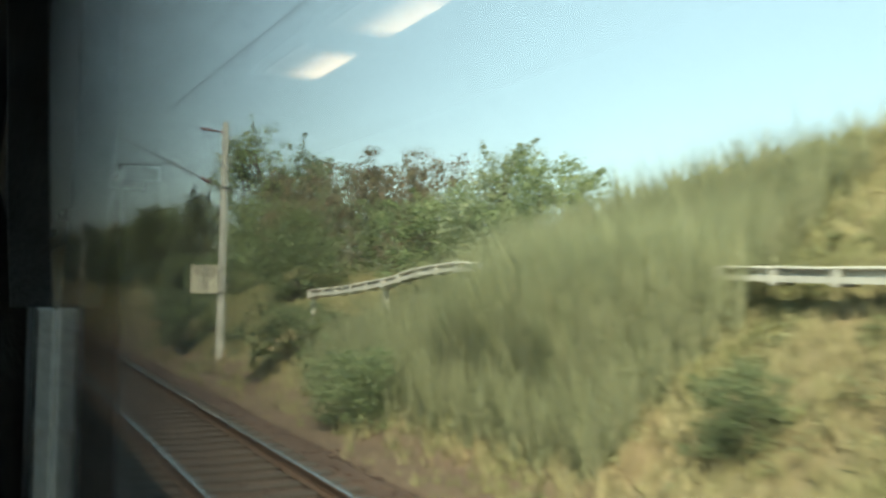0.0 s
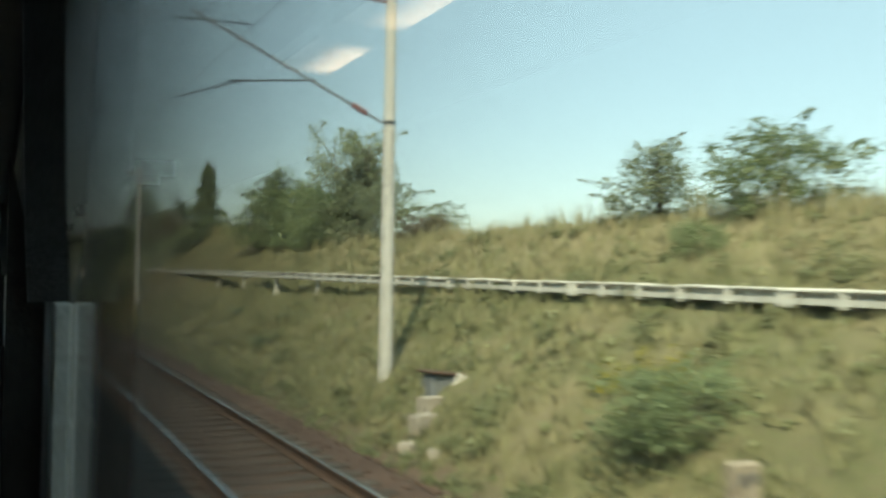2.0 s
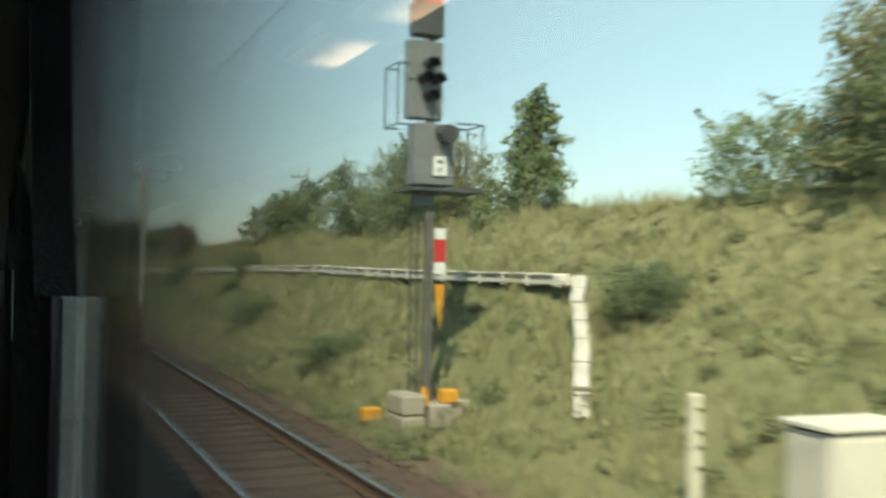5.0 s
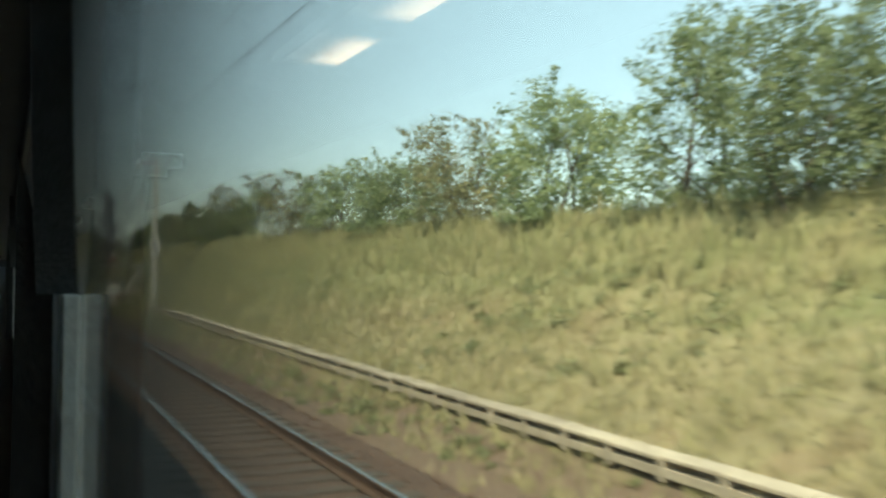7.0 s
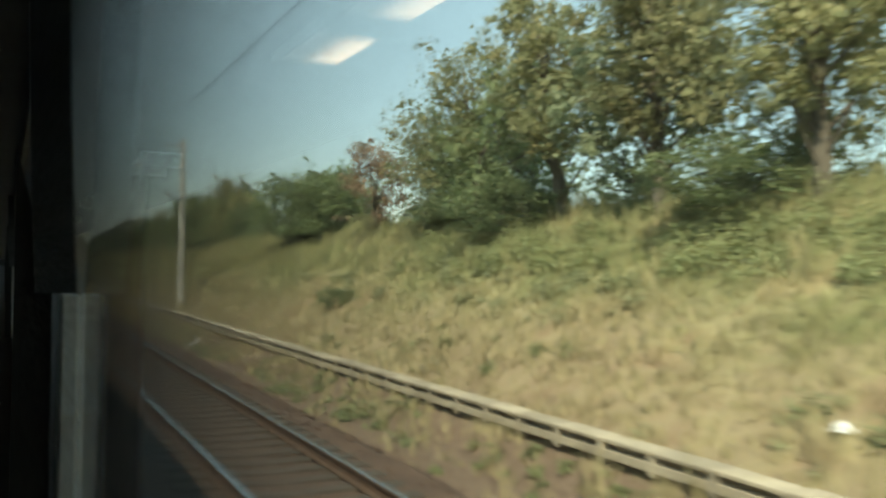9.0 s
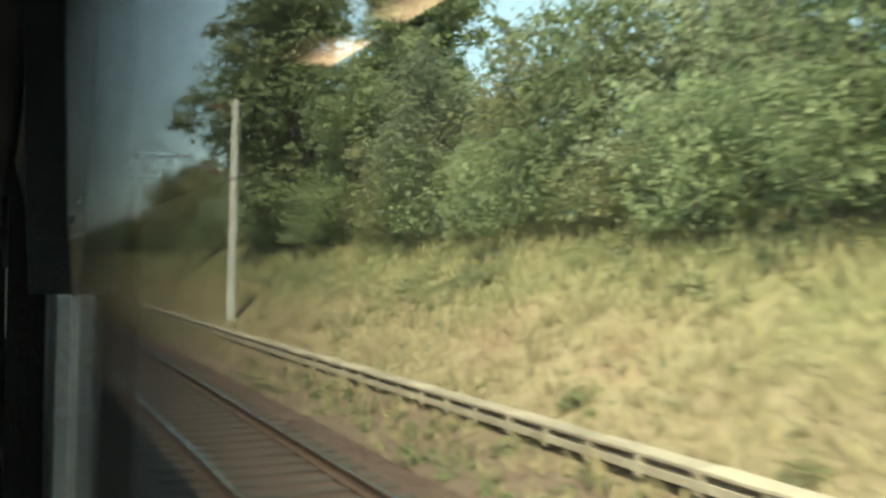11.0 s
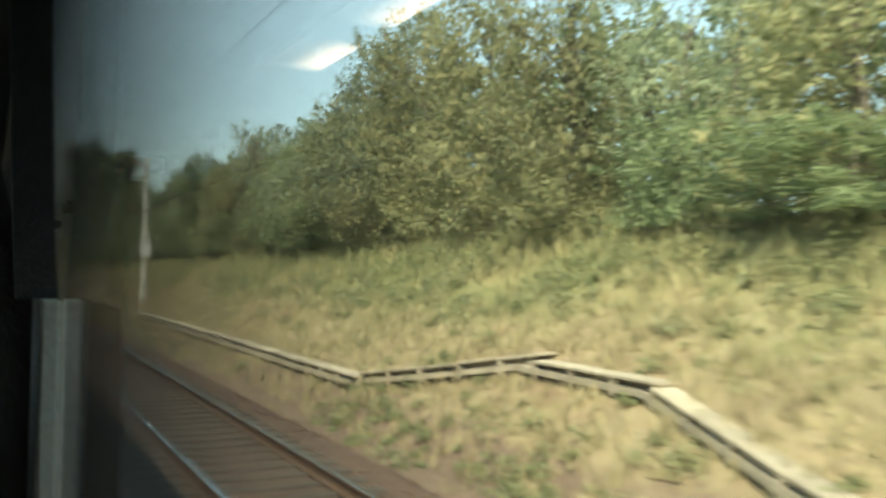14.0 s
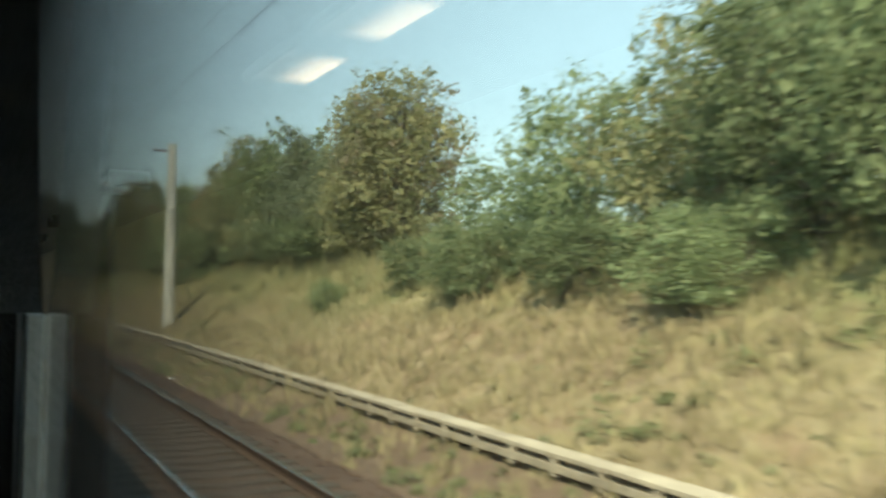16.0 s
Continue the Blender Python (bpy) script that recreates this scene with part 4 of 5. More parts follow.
PLANTS = [
    ("ash", 15.5, 215, 12, 8), ("maple", 15, 196, 11, 8), ("ash", 15, 188, 11, 8), ("maple", 15, 176, 10.5, 8), ("ash", 14.5, 160, 10.5, 7), ("maple", 15.5, 142, 10.5, 7), ("maple", 15, 118, 10, 7), ("ash", 14.5, 95, 9.5, 7), ("maple", 14.5, 79, 8.8, 6.5), ("ash", 15.5, 72, 9.2, 6),
    # far along the line
    ("maple", 14, 205, 11, 0), ("ash", 22, 180, 12, 0), ("maple", 14, 168, 10, 0), ("olive_tree", 18, 150, 11, 0), ("bush", 12, 140, 6.5, 0), ("maple", 15, 126, 9.5, 0),
    ("hawthorn", 12, 112, 7, 0), ("ash", 17, 104, 10, 0), ("bush", 11.5, 96, 6, 0), ("maple", 18, 88, 10, 0), ("hawthorn", 12, 80, 6.5, 0),
    # by the first board
    ("maple", 19.5, 66, 13.6, 8.8), ("brown_tree", 17, 54, 9.4, 6), ("willow", 17, 47, 8.8, 4), ("brown_tree", 16.5, 42, 8.6, 5), ("brown_tree", 16, 35, 8.0, 4.5), ("ash", 16, 29, 7.4, 4),
    ("hawthorn", 15, 24, 6.4, 4), ("bush", 16.5, 50.5, 7.4, 6), ("bush", 16.2, 38.5, 6.6, 6), ("hawthorn", 15.8, 32.0, 6.2, 5), ("bush", 16.8, 60, 8.4, 7), ("maple", 18.8, 68.5, 12.8, 8.4), ("bush", 11, 47, 4.2, 4.5), ("hawthorn", 11.5, 37, 4.6, 4), ("bush", 10.5, 56, 4.0, 5),
    ("cone_tree", 13.3, 8.3, 10.3, 2.9), ("bush", 13.4, 7.4, 6.4, 3.2), ("hawthorn", 11.4, 5.8, 5.0, 2.6), ("hawthorn", 12.3, 4.2, 5.4, 2.4),
    ("hawthorn", 13.6, -3.5, 5.6, 2.0), ("ash", 18.8, 0.2, 8.4, 3.0), ("maple", 12.9, -9.8, 7.6, 4.2), ("maple", 14.4, -9.4, 8.4, 3.8), ("hawthorn", 14.2, -12.5, 7.4, 4.2), ("maple", 14, -15.3, 7.4, 4.8), ("willow", 14.2, -18.8, 9.4, 4.6), ("ash", 14.7, -19.4, 8.8, 4.4), ("willow", 14.2, -22.8, 6.5, 2.6), ("bush", 13.8, -11.0, 6.2, 5), ("bush", 14.0, -17.2, 6.4, 5),
    ("willow", 15.5, -26.0, 5.4, 3.2), ("brown_tree", 14.4, -27.2, 4.8, 2.8), ("ash", 14.2, -41.6, 5.8, 2.6), ("hawthorn", 14.2, -45.2, 5.7, 3.4), ("bush", 14.0, -54.5, 6.8, 6.8), ("hawthorn", 14.3, -56.2, 6.1, 4.4), ("hawthorn", 13.8, -53.0, 6.2, 4.4),
    ("brown_tree", 12.4, -75.2, 6.05, 4.0), ("hawthorn", 12.4, -75.4, 4.6, 1.8), ("sapling", 13.9, -90, 5.6, 1.5), ("sapling", 13.6, -93.0, 6.2, 0.9),
    ("maple", 14.6, -95.8, 8.0, 5.0), ("bush", 14.8, -97.0, 7.3, 4.6), ("hawthorn", 14.6, -96.0, 6.6, 3.8), ("hawthorn", 14.8, -99.2, 5.0, 2.0),
    ("maple", 14.6, -109, 7.5, 3.4), ("ash", 14.6, -113.6, 7.6, 3.6), ("bush", 14.2, -115.2, 5.8, 4.2), ("hawthorn", 14.2, -111.4, 5.9, 3.8), ("hawthorn", 14.3, -119.0, 5.6, 4.0), ("ash", 14.6, -117, 7.5, 4), ("olive_tree", 14.4, -119.5, 7.2, 3.4), ("cone_tree", 14.5, -124.6, 8.0, 3.3),
    ("olive_tree", 14.6, -138.4, 8.5, 4.6), ("maple", 15.2, -140.8, 8.6, 4.6), ("maple", 14.9, -137.2, 7.4, 3.8), ("bush", 13.9, -139.6, 6.9, 4.4), ("bush", 14.3, -137.0, 6.3, 3.6), ("bush", 13.4, -203.4, 7.6, 5), ("maple", 14.6, -199.2, 8.4, 5), 
    # hedge up to the bank's bare stretch
    ("olive_bush", 14.2, -161, 7.6, 5), ("hawthorn", 14, -168, 7.2, 5), ("bush", 14, -175, 7.2, 6), ("olive_bush", 14, -182, 7.6, 5), ("hawthorn", 14, -187, 7.7, 4.6), ("maple", 14, -192.5, 8.3, 4.2),
    ("bush", 13.6, -197.0, 8.0, 5.5), ("olive_tree", 14, -201.8, 8.8, 5.2), ("olive_bush", 13.6, -205.8, 7.5, 4.4), ("maple", 13.8, -206.6, 6.9, 4.2), ("olive_tree", 14.6, -203.6, 8.4, 5.0), ("hawthorn", 14, -209.2, 6.3, 3.0), ("hawthorn", 14, -213.0, 4.9, 2),
    ("bush", 13.0, -226.0, 7.3, 6.6), ("hawthorn", 13.4, -227.6, 6.7, 5.0), ("bush", 13.9, -228.4, 7.2, 5.4), ("bush", 13.0, -242.2, 8.0, 5.0), ("hawthorn", 13.2, -229.6, 6.8, 4.4), ("rusty_tree", 13.2, -236.0, 7.2, 3.6), ("hawthorn", 14.0, -134.9, 5.9, 2.6), ("bush", 13.2, -243.6, 7.0, 4.4), ("olive_tree", 13.4, -242.6, 9.6, 5.0),
    # copse
    ("maple", 13.4, -245.5, 9.6, 5), ("slim_tree", 13, -249, 10.4, 4), ("ash", 14.5, -250.5, 11, 5), ("slim_tree", 13, -253, 10.6, 4), ("olive_tree", 14.5, -255.5, 11, 5), ("slim_tree", 13, -257.5, 10.5, 3.8), ("slim_tree", 14.4, -260.5, 10.6, 4),
    ("poplar", 12.8, -286.4, 19.2, 8.0), ("poplar", 15.6, -293.4, 17.2, 6.8), ("maple", 13.4, -290.5, 11.5, 5.5),
    ("ash", 14, -313, 10.5, 4.6), ("maple", 13.6, -319.6, 9.9, 4.6), ("olive_tree", 13.6, -325.4, 10.4, 5),
    ("olive_tree", 13, -364, 9.0, 5), ("rowan", 13.2, -418.8, 8.7, 2.4), ("rowan", 11.6, -422.4, 5.2, 1.5), ("hawthorn", 12.5, -418.6, 5.6, 3.0),
    ("maple", 13.6, -434, 10.4, 4.6), ("olive_tree", 13.6, -449.2, 10.3, 6.6), ("brown_tree", 14.0, -448.2, 9.8, 5.6), ("bush", 12.6, -462.4, 7.6, 5.4), ("maple", 13.5, -467, 9.6, 6), ("bush", 12.4, -471.6, 8.2, 6), ("bush", 12.8, -459.0, 6.0, 5.0), ("maple", 14.4, -464.8, 10.6, 5.6), ("olive_bush", 12.6, -465.2, 8.6, 6), ("maple", 14.6, -471, 10.6, 6), ("ash", 16.5, -468.5, 11.6, 7), ("hawthorn", 12.4, -468.6, 8.0, 5),
]
for spec in PLANTS:
    plant(*spec)
# closed wood above the bank
y = -263.0
pool = ["ash", "maple", "olive_tree", "willow", "maple", "ash", "hawthorn"]
while y > -446:
    if abs(y + 286) > 5:
        plant(pool[int(trng.integers(len(pool)))], 13.4 + 1.2 * trng.random(), y, 9.0 + 1.8 * trng.random() + 2.0 * math.exp(-((y + 388) / 9) ** 2), 4.8 + trng.random())
    if y > -430:
        plant(("back_tree", "back_ash")[int(trng.integers(2))], 17.2 + 1.5 * trng.random(), y - 1.8, 10.2 + 1.6 * trng.random(), 5.2 + trng.random())
    plant(("bush", "olive_bush", "hawthorn")[int(trng.integers(3))], 12.7 + 0.6 * trng.random(), y - 1.0, 5.4 + 1.6 * trng.random(), 4.2 + trng.random())
    y -= 4.25
for y in np.arange(-474, -492, -4.2):
    plant(pool[int(trng.integers(len(pool)))], 13.5, float(y), 9.5, 5)
for y in (-247, -256):
    plant("hawthorn", 12.6, y, 5.0, 4.0)
for kind, x, y, top in (("maple", 13.9, -332.6, 10.0), ("ash", 13.7, -336.4, 10.5), ("maple", 14.0, -340.2, 10.4)):
    plant(kind, x, y, top, 5.2)
plant("rusty_tree", 14.4, -364.6, 9.9, 2.8)


# ---- grass ----
def tufts(name, count, y0, y1, x0, x1, tall, seed, mat, label, blades=7, wide=0.014, keep=None):
    """Tufts of thin blades that fan out and lean, in one mesh."""
    rng = np.random.default_rng(seed)
    x, yy = x0 + (x1 - x0) * rng.random(count), y0 + (y1 - y0) * rng.random(count)
    if keep:
        ok = np.array([keep(a, b) for a, b in zip(x, yy)])
        x, yy = x[ok], yy[ok]
    z = np.array([ground_z(a, b) for a, b in zip(x, yy)]) - 0.02
    k = len(x)
    root = np.repeat(np.stack([x, yy, z], 1), blades, 0) + np.concatenate([rng.normal(size=(k * blades, 2)) * 0.06, np.zeros((k * blades, 1))], 1)
    h = np.repeat(tall * (0.5 + 0.8 * rng.random(k)), blades) * (0.6 + 0.6 * rng.random(k * blades))
    ang = rng.random(k * blades) * 2 * math.pi
    lean = (0.15 + 0.5 * rng.random(k * blades)) * h
    side = np.stack([-np.sin(ang), np.cos(ang), np.zeros_like(ang)], 1) * (wide * (0.7 + 0.8 * rng.random(k * blades)))[:, None]
    tip = root + np.stack([np.cos(ang) * lean, np.sin(ang) * lean, h], 1)
    v = np.stack([root - side, root + side, tip], 1).reshape(-1, 3)
    f = np.arange(len(v)).reshape(-1, 3)
    return tagged(new(name, quads(name, v, f, mat)), label, "grass", kind="stuff")


edge_rng = np.random.default_rng(12)
tufts("bank_grass", 82000, -482, 60, 5.3, 14.6, 0.30, 5, BLADES, "dry straw-coloured grass mixed with green blades", 7, 0.017, lambda a, b: (a > (6.1 if b < 5 else 7.1) or edge_rng.random() < 0.15) and (b > -225 or a > 9.0 or edge_rng.random() < 0.8))
tufts("coarse_grass", 9000, -520, 110, 6.0, 14.2, 0.5, 7, BLADES, "coarse taller grass tufts on the bank", 10, 0.018, lambda a, b: noise.noise(Vector((a * 0.6, b * 0.5, 2.0))) > -0.05)
tufts("crest_grass", 9000, -530, 120, 12.8, 16.5, 0.7, 6, BLADES, "taller dry grass along the top of the bank", 8)
tufts("low_turf", 20000, -482, -150, 7.1, 10.2, 0.15, 8, BLADES, "short dry turf low on the bank", 6, 0.02)
tufts("wood_edge_grass", 9000, -490, -155, 10.6, 13.2, 0.62, 19, BLADES, "tall yellow-green grass along the foot of the trees", 8, 0.017)
tufts("knoll_grass", 5200, -12, 15, 6.9, 13.4, 0.3, 9, BLADES, "tall straw-coloured grass on the knoll", 9, 0.018)


# ---- weeds: leafy clumps on the bank, joined ----
def weeds(name, spots, mat, label, seed, per=72, size=0.06):
    """Domes of small leaves: spots are (x, y, radius, height)."""
    rng, per = np.random.default_rng(seed), int(per * 1.4)
    s = np.array(spots)
    z = np.array([ground_z(a, b) for a, b in s[:, :2]])
    k = len(s)
    d = rng.normal(size=(k, per, 3))
    d /= np.linalg.norm(d, axis=2)[:, :, None]
    d[:, :, 2] = np.abs(d[:, :, 2])
    r = 0.35 + 0.7 * rng.random((k, per, 1)) ** 0.7
    p = d * r * np.stack([s[:, 2], s[:, 2], s[:, 3]], 1)[:, None, :] + np.stack([s[:, 0], s[:, 1], z], 1)[:, None, :]
    p = p.reshape(-1, 3)
    n = len(p)
    v, f = blades_at(rng, p, d.reshape(-1, 3) * 0.5 + np.array([0, 0, 0.8]) + rng.normal(size=(n, 3)) * 0.45, size * 0.8)
    return tagged(new(name, quads(name, v, f, LEAF[mat])), label, "weeds", kind="stuff")


wr = np.random.default_rng(31)


def scatter(count, y0, y1, x0, x1, r0, r1, rough=0.0):
    """Clump spots, gathered where a slow noise is high."""
    out = []
    while len(out) < count:
        x, y = x0 + (x1 - x0) * wr.random(), y0 + (y1 - y0) * wr.random()
        if noise.noise(Vector((x * 0.25, y * 0.18, 5.0))) > rough - 0.35 * wr.random():
            r = r0 + (r1 - r0) * wr.random() ** 2
            out.append((x, y, r, r * (0.7 + 0.7 * wr.random())))
    return out


weeds("bank_weeds", scatter(950, -150, 90, 5.6, 13.0, 0.18, 0.6, 0.1), "weed", "green weeds and low scrub scattered over the bank", 41)
weeds("small_weeds", scatter(1700, -150, 30, 6.0, 13.4, 0.07, 0.24, -0.25), "weed", "small leafy green weeds in the grass of the bank", 61, 26, 0.05)
weeds("small_weeds", scatter(900, -150, 30, 6.0, 13.4, 0.07, 0.22, -0.1), "pale_weed", "small pale weeds in the grass of the bank", 62, 26, 0.05)
weeds("bank_weeds", scatter(520, -530, -150, 7.4, 12.5, 0.16, 0.5, 0.25), "weed", "sparse green weeds in dry grass on the bank", 42)
weeds("bank_weeds", scatter(330, -446, -236, 9.2, 11.6, 0.22, 0.5, 0.05), "pale_weed", "pale green leafy weeds in a band across the dry bank", 48, 100, 0.06)
weeds("bank_weeds", scatter(420, -446, -270, 9.6, 12.0, 0.2, 0.45, 0.1), "weed", "green leafy weeds in patches high on the dry bank", 64, 70, 0.055)
weeds("trough_weeds", scatter(650, -482, -157, 6.3, 6.78, 0.10, 0.24, -0.15), "weed", "green weeds growing up against the cable trough", 50, 40, 0.045)
weeds("low_weeds", scatter(900, -530, -150, 7.2, 10.0, 0.06, 0.2, 0.0), "pale_weed", "small green weeds flecking the short turf", 49, 26, 0.045)
weeds("trough_weeds", scatter(950, -530, -150, 5.5, 6.7, 0.10, 0.3, -0.1) + scatter(60, -416, -401, 6.0, 7.8, 0.15, 0.4, -0.3), "weed", "low green weeds between ballast and cable trough", 43, 60, 0.05)
weeds("edge_weeds", scatter(460, -140, 4, 5.2, 6.4, 0.12, 0.35, -0.1), "weed", "low green weeds along the edge of the ballast", 44, 60, 0.05)
weeds("tall_weeds", [q for q in scatter(300, 10, 22.5, 7.3, 10.8, 0.3, 0.7, -0.5) if q[1] > 12.9 - 0.9 * (q[0] - 7.3)], "pale_weed", "dense tall pale green weeds covering the slope", 45, 300, 0.03)
tufts("tall_stalks", 1900, 10.0, 16.4, 8.1, 9.55, 1.75, 52, LEAF["pale_weed"], "tall feathery green weeds grown over the cable trough", 14, 0.02, lambda a, b: b > 12.6 - 1.35 * (a - 7.8))
tufts("weed_stalks", 2600, 10.5, 23, 7.2, 12.6, 1.15, 51, LEAF["pale_weed"], "tall feathery green stalks among the weeds", 10, 0.016)
weeds("wood_edge_weeds", scatter(620, -446, -242, 11.3, 13.0, 0.3, 0.7, -0.5), "weed", "leafy undergrowth along the edge of the wood", 46, 110, 0.065)
weeds("wood_edge_weeds", scatter(170, -263, -243, 10.7, 12.5, 0.3, 0.6, -0.5), "weed", "leafy undergrowth at the foot of the copse", 63, 110, 0.065)
weeds("yellow_flowers", [(7.9 + 0.5 * wr.random(), -50.0 + 1.6 * wr.random(), 0.25, 0.5) for _ in range(8)] + [(7.9 + 0.4 * wr.random(), -109.5 + 3 * wr.random(), 0.2, 0.3) for _ in range(9)], "yellow", "yellow flowering weeds on the bank", 47, 80, 0.045)
SHRUBS = [("hawthorn", 9.6, -108.2, 3.3, 1.5), ("hawthorn", 8.9, -109.0, 2.1, 1.3), ("bush", 6.9, -61.5, 0.7, 2.0), ("bush", 7.6, -50.4, 1.6, 2.3), ("hawthorn", 9.3, -94.1, 2.95, 1.6), ("hawthorn", 8.9, -95.3, 2.05, 1.5), ("hawthorn", 7.5, -118.3, 1.65, 2.0), ("bush", 7.2, -127.8, 1.05, 2.2), ("bush", 10.0, -136.6, 2.8, 2.2), ("hawthorn", 8.8, -243.4, 1.9, 1.3),
          ("hawthorn", 9.8, -452.0, 2.7, 1.3), ("hawthorn", 11.6, -46.0, 3.6, 1.2), ("bush", 8.3, -25.0, 1.3, 1.3), ("hawthorn", 7.0, -32.5, 0.7, 1.0), ("hawthorn", 11.2, -56, 3.3, 1.4), ("hawthorn", 7.8, 8.3, 1.7, 1.2), ("hawthorn", 7.9, 2.0, 1.2, 1.2), ("bush", 7.0, 18.0, 1.4, 3.0), ("hawthorn", 8.0, 26.0, 1.9, 3.4), ("hawthorn", 7.4, 37.0, 1.8, 3.2), ("bush", 8.2, 45.0, 2.2, 4.0),
          ("hawthorn", 11.0, -456.2, 3.9, 2.5), ("hawthorn", 11.3, -424.4, 5.4, 3.2), ("bush", 11.8, -427.0, 5.8, 4.0), ("bush", 10.8, -460.0, 4.4, 3.4), ("bush", 10.8, -468.0, 4.2, 3.6), ("hawthorn", 10.9, -464.2, 4.0, 3.0)]
for spec in SHRUBS:
    plant(*spec)

# ---- signal ----
sig = thing("railway_signal", pose(7.1, -133.75, 0.0), "grey railway light signal on a steel post with concrete footing", "signal")
part("post", bm_box((-0.07, -0.08, -0.3), (0.07, 0.08, 7.0), 0.015), POST_PAINT, sig, "weathered dark grey steel post")
bm = bmesh.new()
for x in (-0.28, -0.14):
    tube(bm, (x, 0.16, 0.0), (x, 0.16, 4.0), 0.018, None, 6)
for z in np.arange(0.2, 3.9, 0.28):
    tube(bm, (-0.28, 0.16, z), (-0.14, 0.16, z), 0.012, None, 5)
part("ladder", bm, DARK_STEEL, sig)
part("platform", bm_box((-0.5, -0.35, 3.86), (0.95, 0.45, 3.93), 0.01), DARK_STEEL, sig)
part("platform_bracket", bm_box((-0.3, -0.1, 3.6), (0.05, 0.1, 3.86), 0.02), GREY_PAINT, sig)
part("lower_housing", bm_box((-0.38, -0.22, 3.98), (0.4, 0.2, 5.12), 0.03), GREY_PAINT, sig, "grey signal housing")
hood = bmesh.new()
tube(hood, (0.18, -0.2, 4.95), (0.18, -0.55, 4.9), 0.17, 0.17, 12)
part("hood", hood, DARK_STEEL, sig)
head = part("signal_shield", bm_box((-0.5, -0.12, 5.2), (0.2, 0.1, 6.66), 0.03), GREY_PAINT, sig, "grey signal head with black hoods")
for x, z in ((-0.1, 6.2), (-0.22, 5.92), (0.02, 5.92), (-0.1, 5.6)):
    bm = bmesh.new()
    tube(bm, (x, -0.1, z), (x, -0.42, z - 0.02), 0.115, 0.125, 14)
    bmesh.ops.delete(bm, geom=[f for f in bm.faces if f.normal.z < -0.4 or abs(f.normal.y) > 0.8], context="FACES")
    part("hood", bm, BLACK, head, "black hood")
    part("lens", bm_tube((x, -0.115, z), (x, -0.135, z), 0.09, 0.08, 14), LENS, head)
top = part("top_housing", bm_box((-0.4, -0.16, 6.74), (0.2, 0.14, 7.36), 0.03), DARK_STEEL, sig, "dark top signal housing")
part("red_cap", bm_box((-0.34, -0.18, 7.36), (0.16, 0.1, 7.43), 0.01), RED, top)


def cage(x0, x1, z0, z1):
    bm = bmesh.new()
    for a, b in (((x0, z0), (x1, z0)), ((x1, z0), (x1, z1)), ((x1, z1), (x0, z1))):
        for y in (-0.3, 0.35):
            tube(bm, (a[0], y, a[1]), (b[0], y, b[1]), 0.016, None, 6)
    for z in (z0, z1):
        tube(bm, (x1, -0.3, z), (x1, 0.35, z), 0.016, None, 6)
    return bm


part("guard_rail", cage(0.4, 0.95, 3.95, 5.14), DARK_STEEL, sig)
part("guard_rail", cage(-0.5, -0.76, 5.05, 6.15), DARK_STEEL, sig)
plate = part("designation_plate", bm_box((-0.03, -0.26, 4.16), (0.24, -0.235, 4.52), 0.003), WHITE, sig, "white plate with dark markings")
part("marking", bm_box((0.06, -0.266, 4.38), (0.15, -0.26, 4.45)), BLACK, plate)
part("marking", bm_box((0.085, -0.266, 4.23), (0.13, -0.26, 4.31)), BLACK, plate)
for lo, hi, mat, word in ((3.0, 3.2, WHITE, "white"), (2.58, 3.0, RED, "red"), (2.36, 2.58, WHITE, "white")):
    part("mast_plate", bm_box((0.07, -0.14, lo), (0.29, -0.115, hi), 0.002), mat, sig, f"{word} enamel field of the mast plate")
part("yellow_marker", mesh_of("yellow_marker", [(0.08, -0.14, 2.17), (0.28, -0.14, 2.17), (0.19, -0.14, 1.34), (0.08, -0.115, 2.17), (0.28, -0.115, 2.17), (0.19, -0.115, 1.34)],
     [(0, 1, 2), (5, 4, 3), (0, 3, 4, 1), (1, 4, 5, 2), (2, 5, 3, 0)], ORANGE), ORANGE, sig, "orange pointed marker plate")
for x0, z0, x1, z1, y0 in ((-0.66, -0.17, -0.21, 0.2, -0.5), (-0.66, -0.56, -0.21, -0.18, -0.52), (-0.12, -0.44, 0.33, 0.02, -0.5), (-0.1, -0.75, 0.3, -0.45, -0.52)):
    part("footing_block", bm_box((x0, y0, z0), (x1, 0.3, z1), 0.04), OLD_CONCRETE, sig)
part("footing_wing", mesh_of("footing_wing", [(0.34, -0.4, -0.45), (1.1, -0.4, -0.15), (1.1, -0.4, 0.06), (0.34, -0.4, 0.03), (0.34, 0.2, -0.45), (1.1, 0.2, -0.15), (1.1, 0.2, 0.06), (0.34, 0.2, 0.03)],
     [(0, 1, 2, 3), (7, 6, 5, 4), (0, 4, 5, 1), (1, 5, 6, 2), (2, 6, 7, 3), (3, 7, 4, 0)], OLD_CONCRETE), OLD_CONCRETE, sig)
part("terminal_box", bm_box((0.13, -0.48, 0.03), (0.44, -0.2, 0.27), 0.02), ORANGE, sig, "orange terminal box")
part("terminal_box", bm_tube((-0.17, -0.3, 0.0), (-0.17, -0.3, 0.32), 0.12, 0.04, 8), ORANGE, sig, "small orange cone-shaped cap")

tb = thing("track_box", pose(6.3, -133.0, -0.5), "small orange trackside box with a black base", "trackside box")
part("box_body", bm_box((-0.17, -0.14, 0.08), (0.17, 0.14, 0.34), 0.025), ORANGE, tb)
part("box_base", bm_box((-0.2, -0.17, -0.1), (0.2, 0.17, 0.08), 0.01), BLACK, tb)

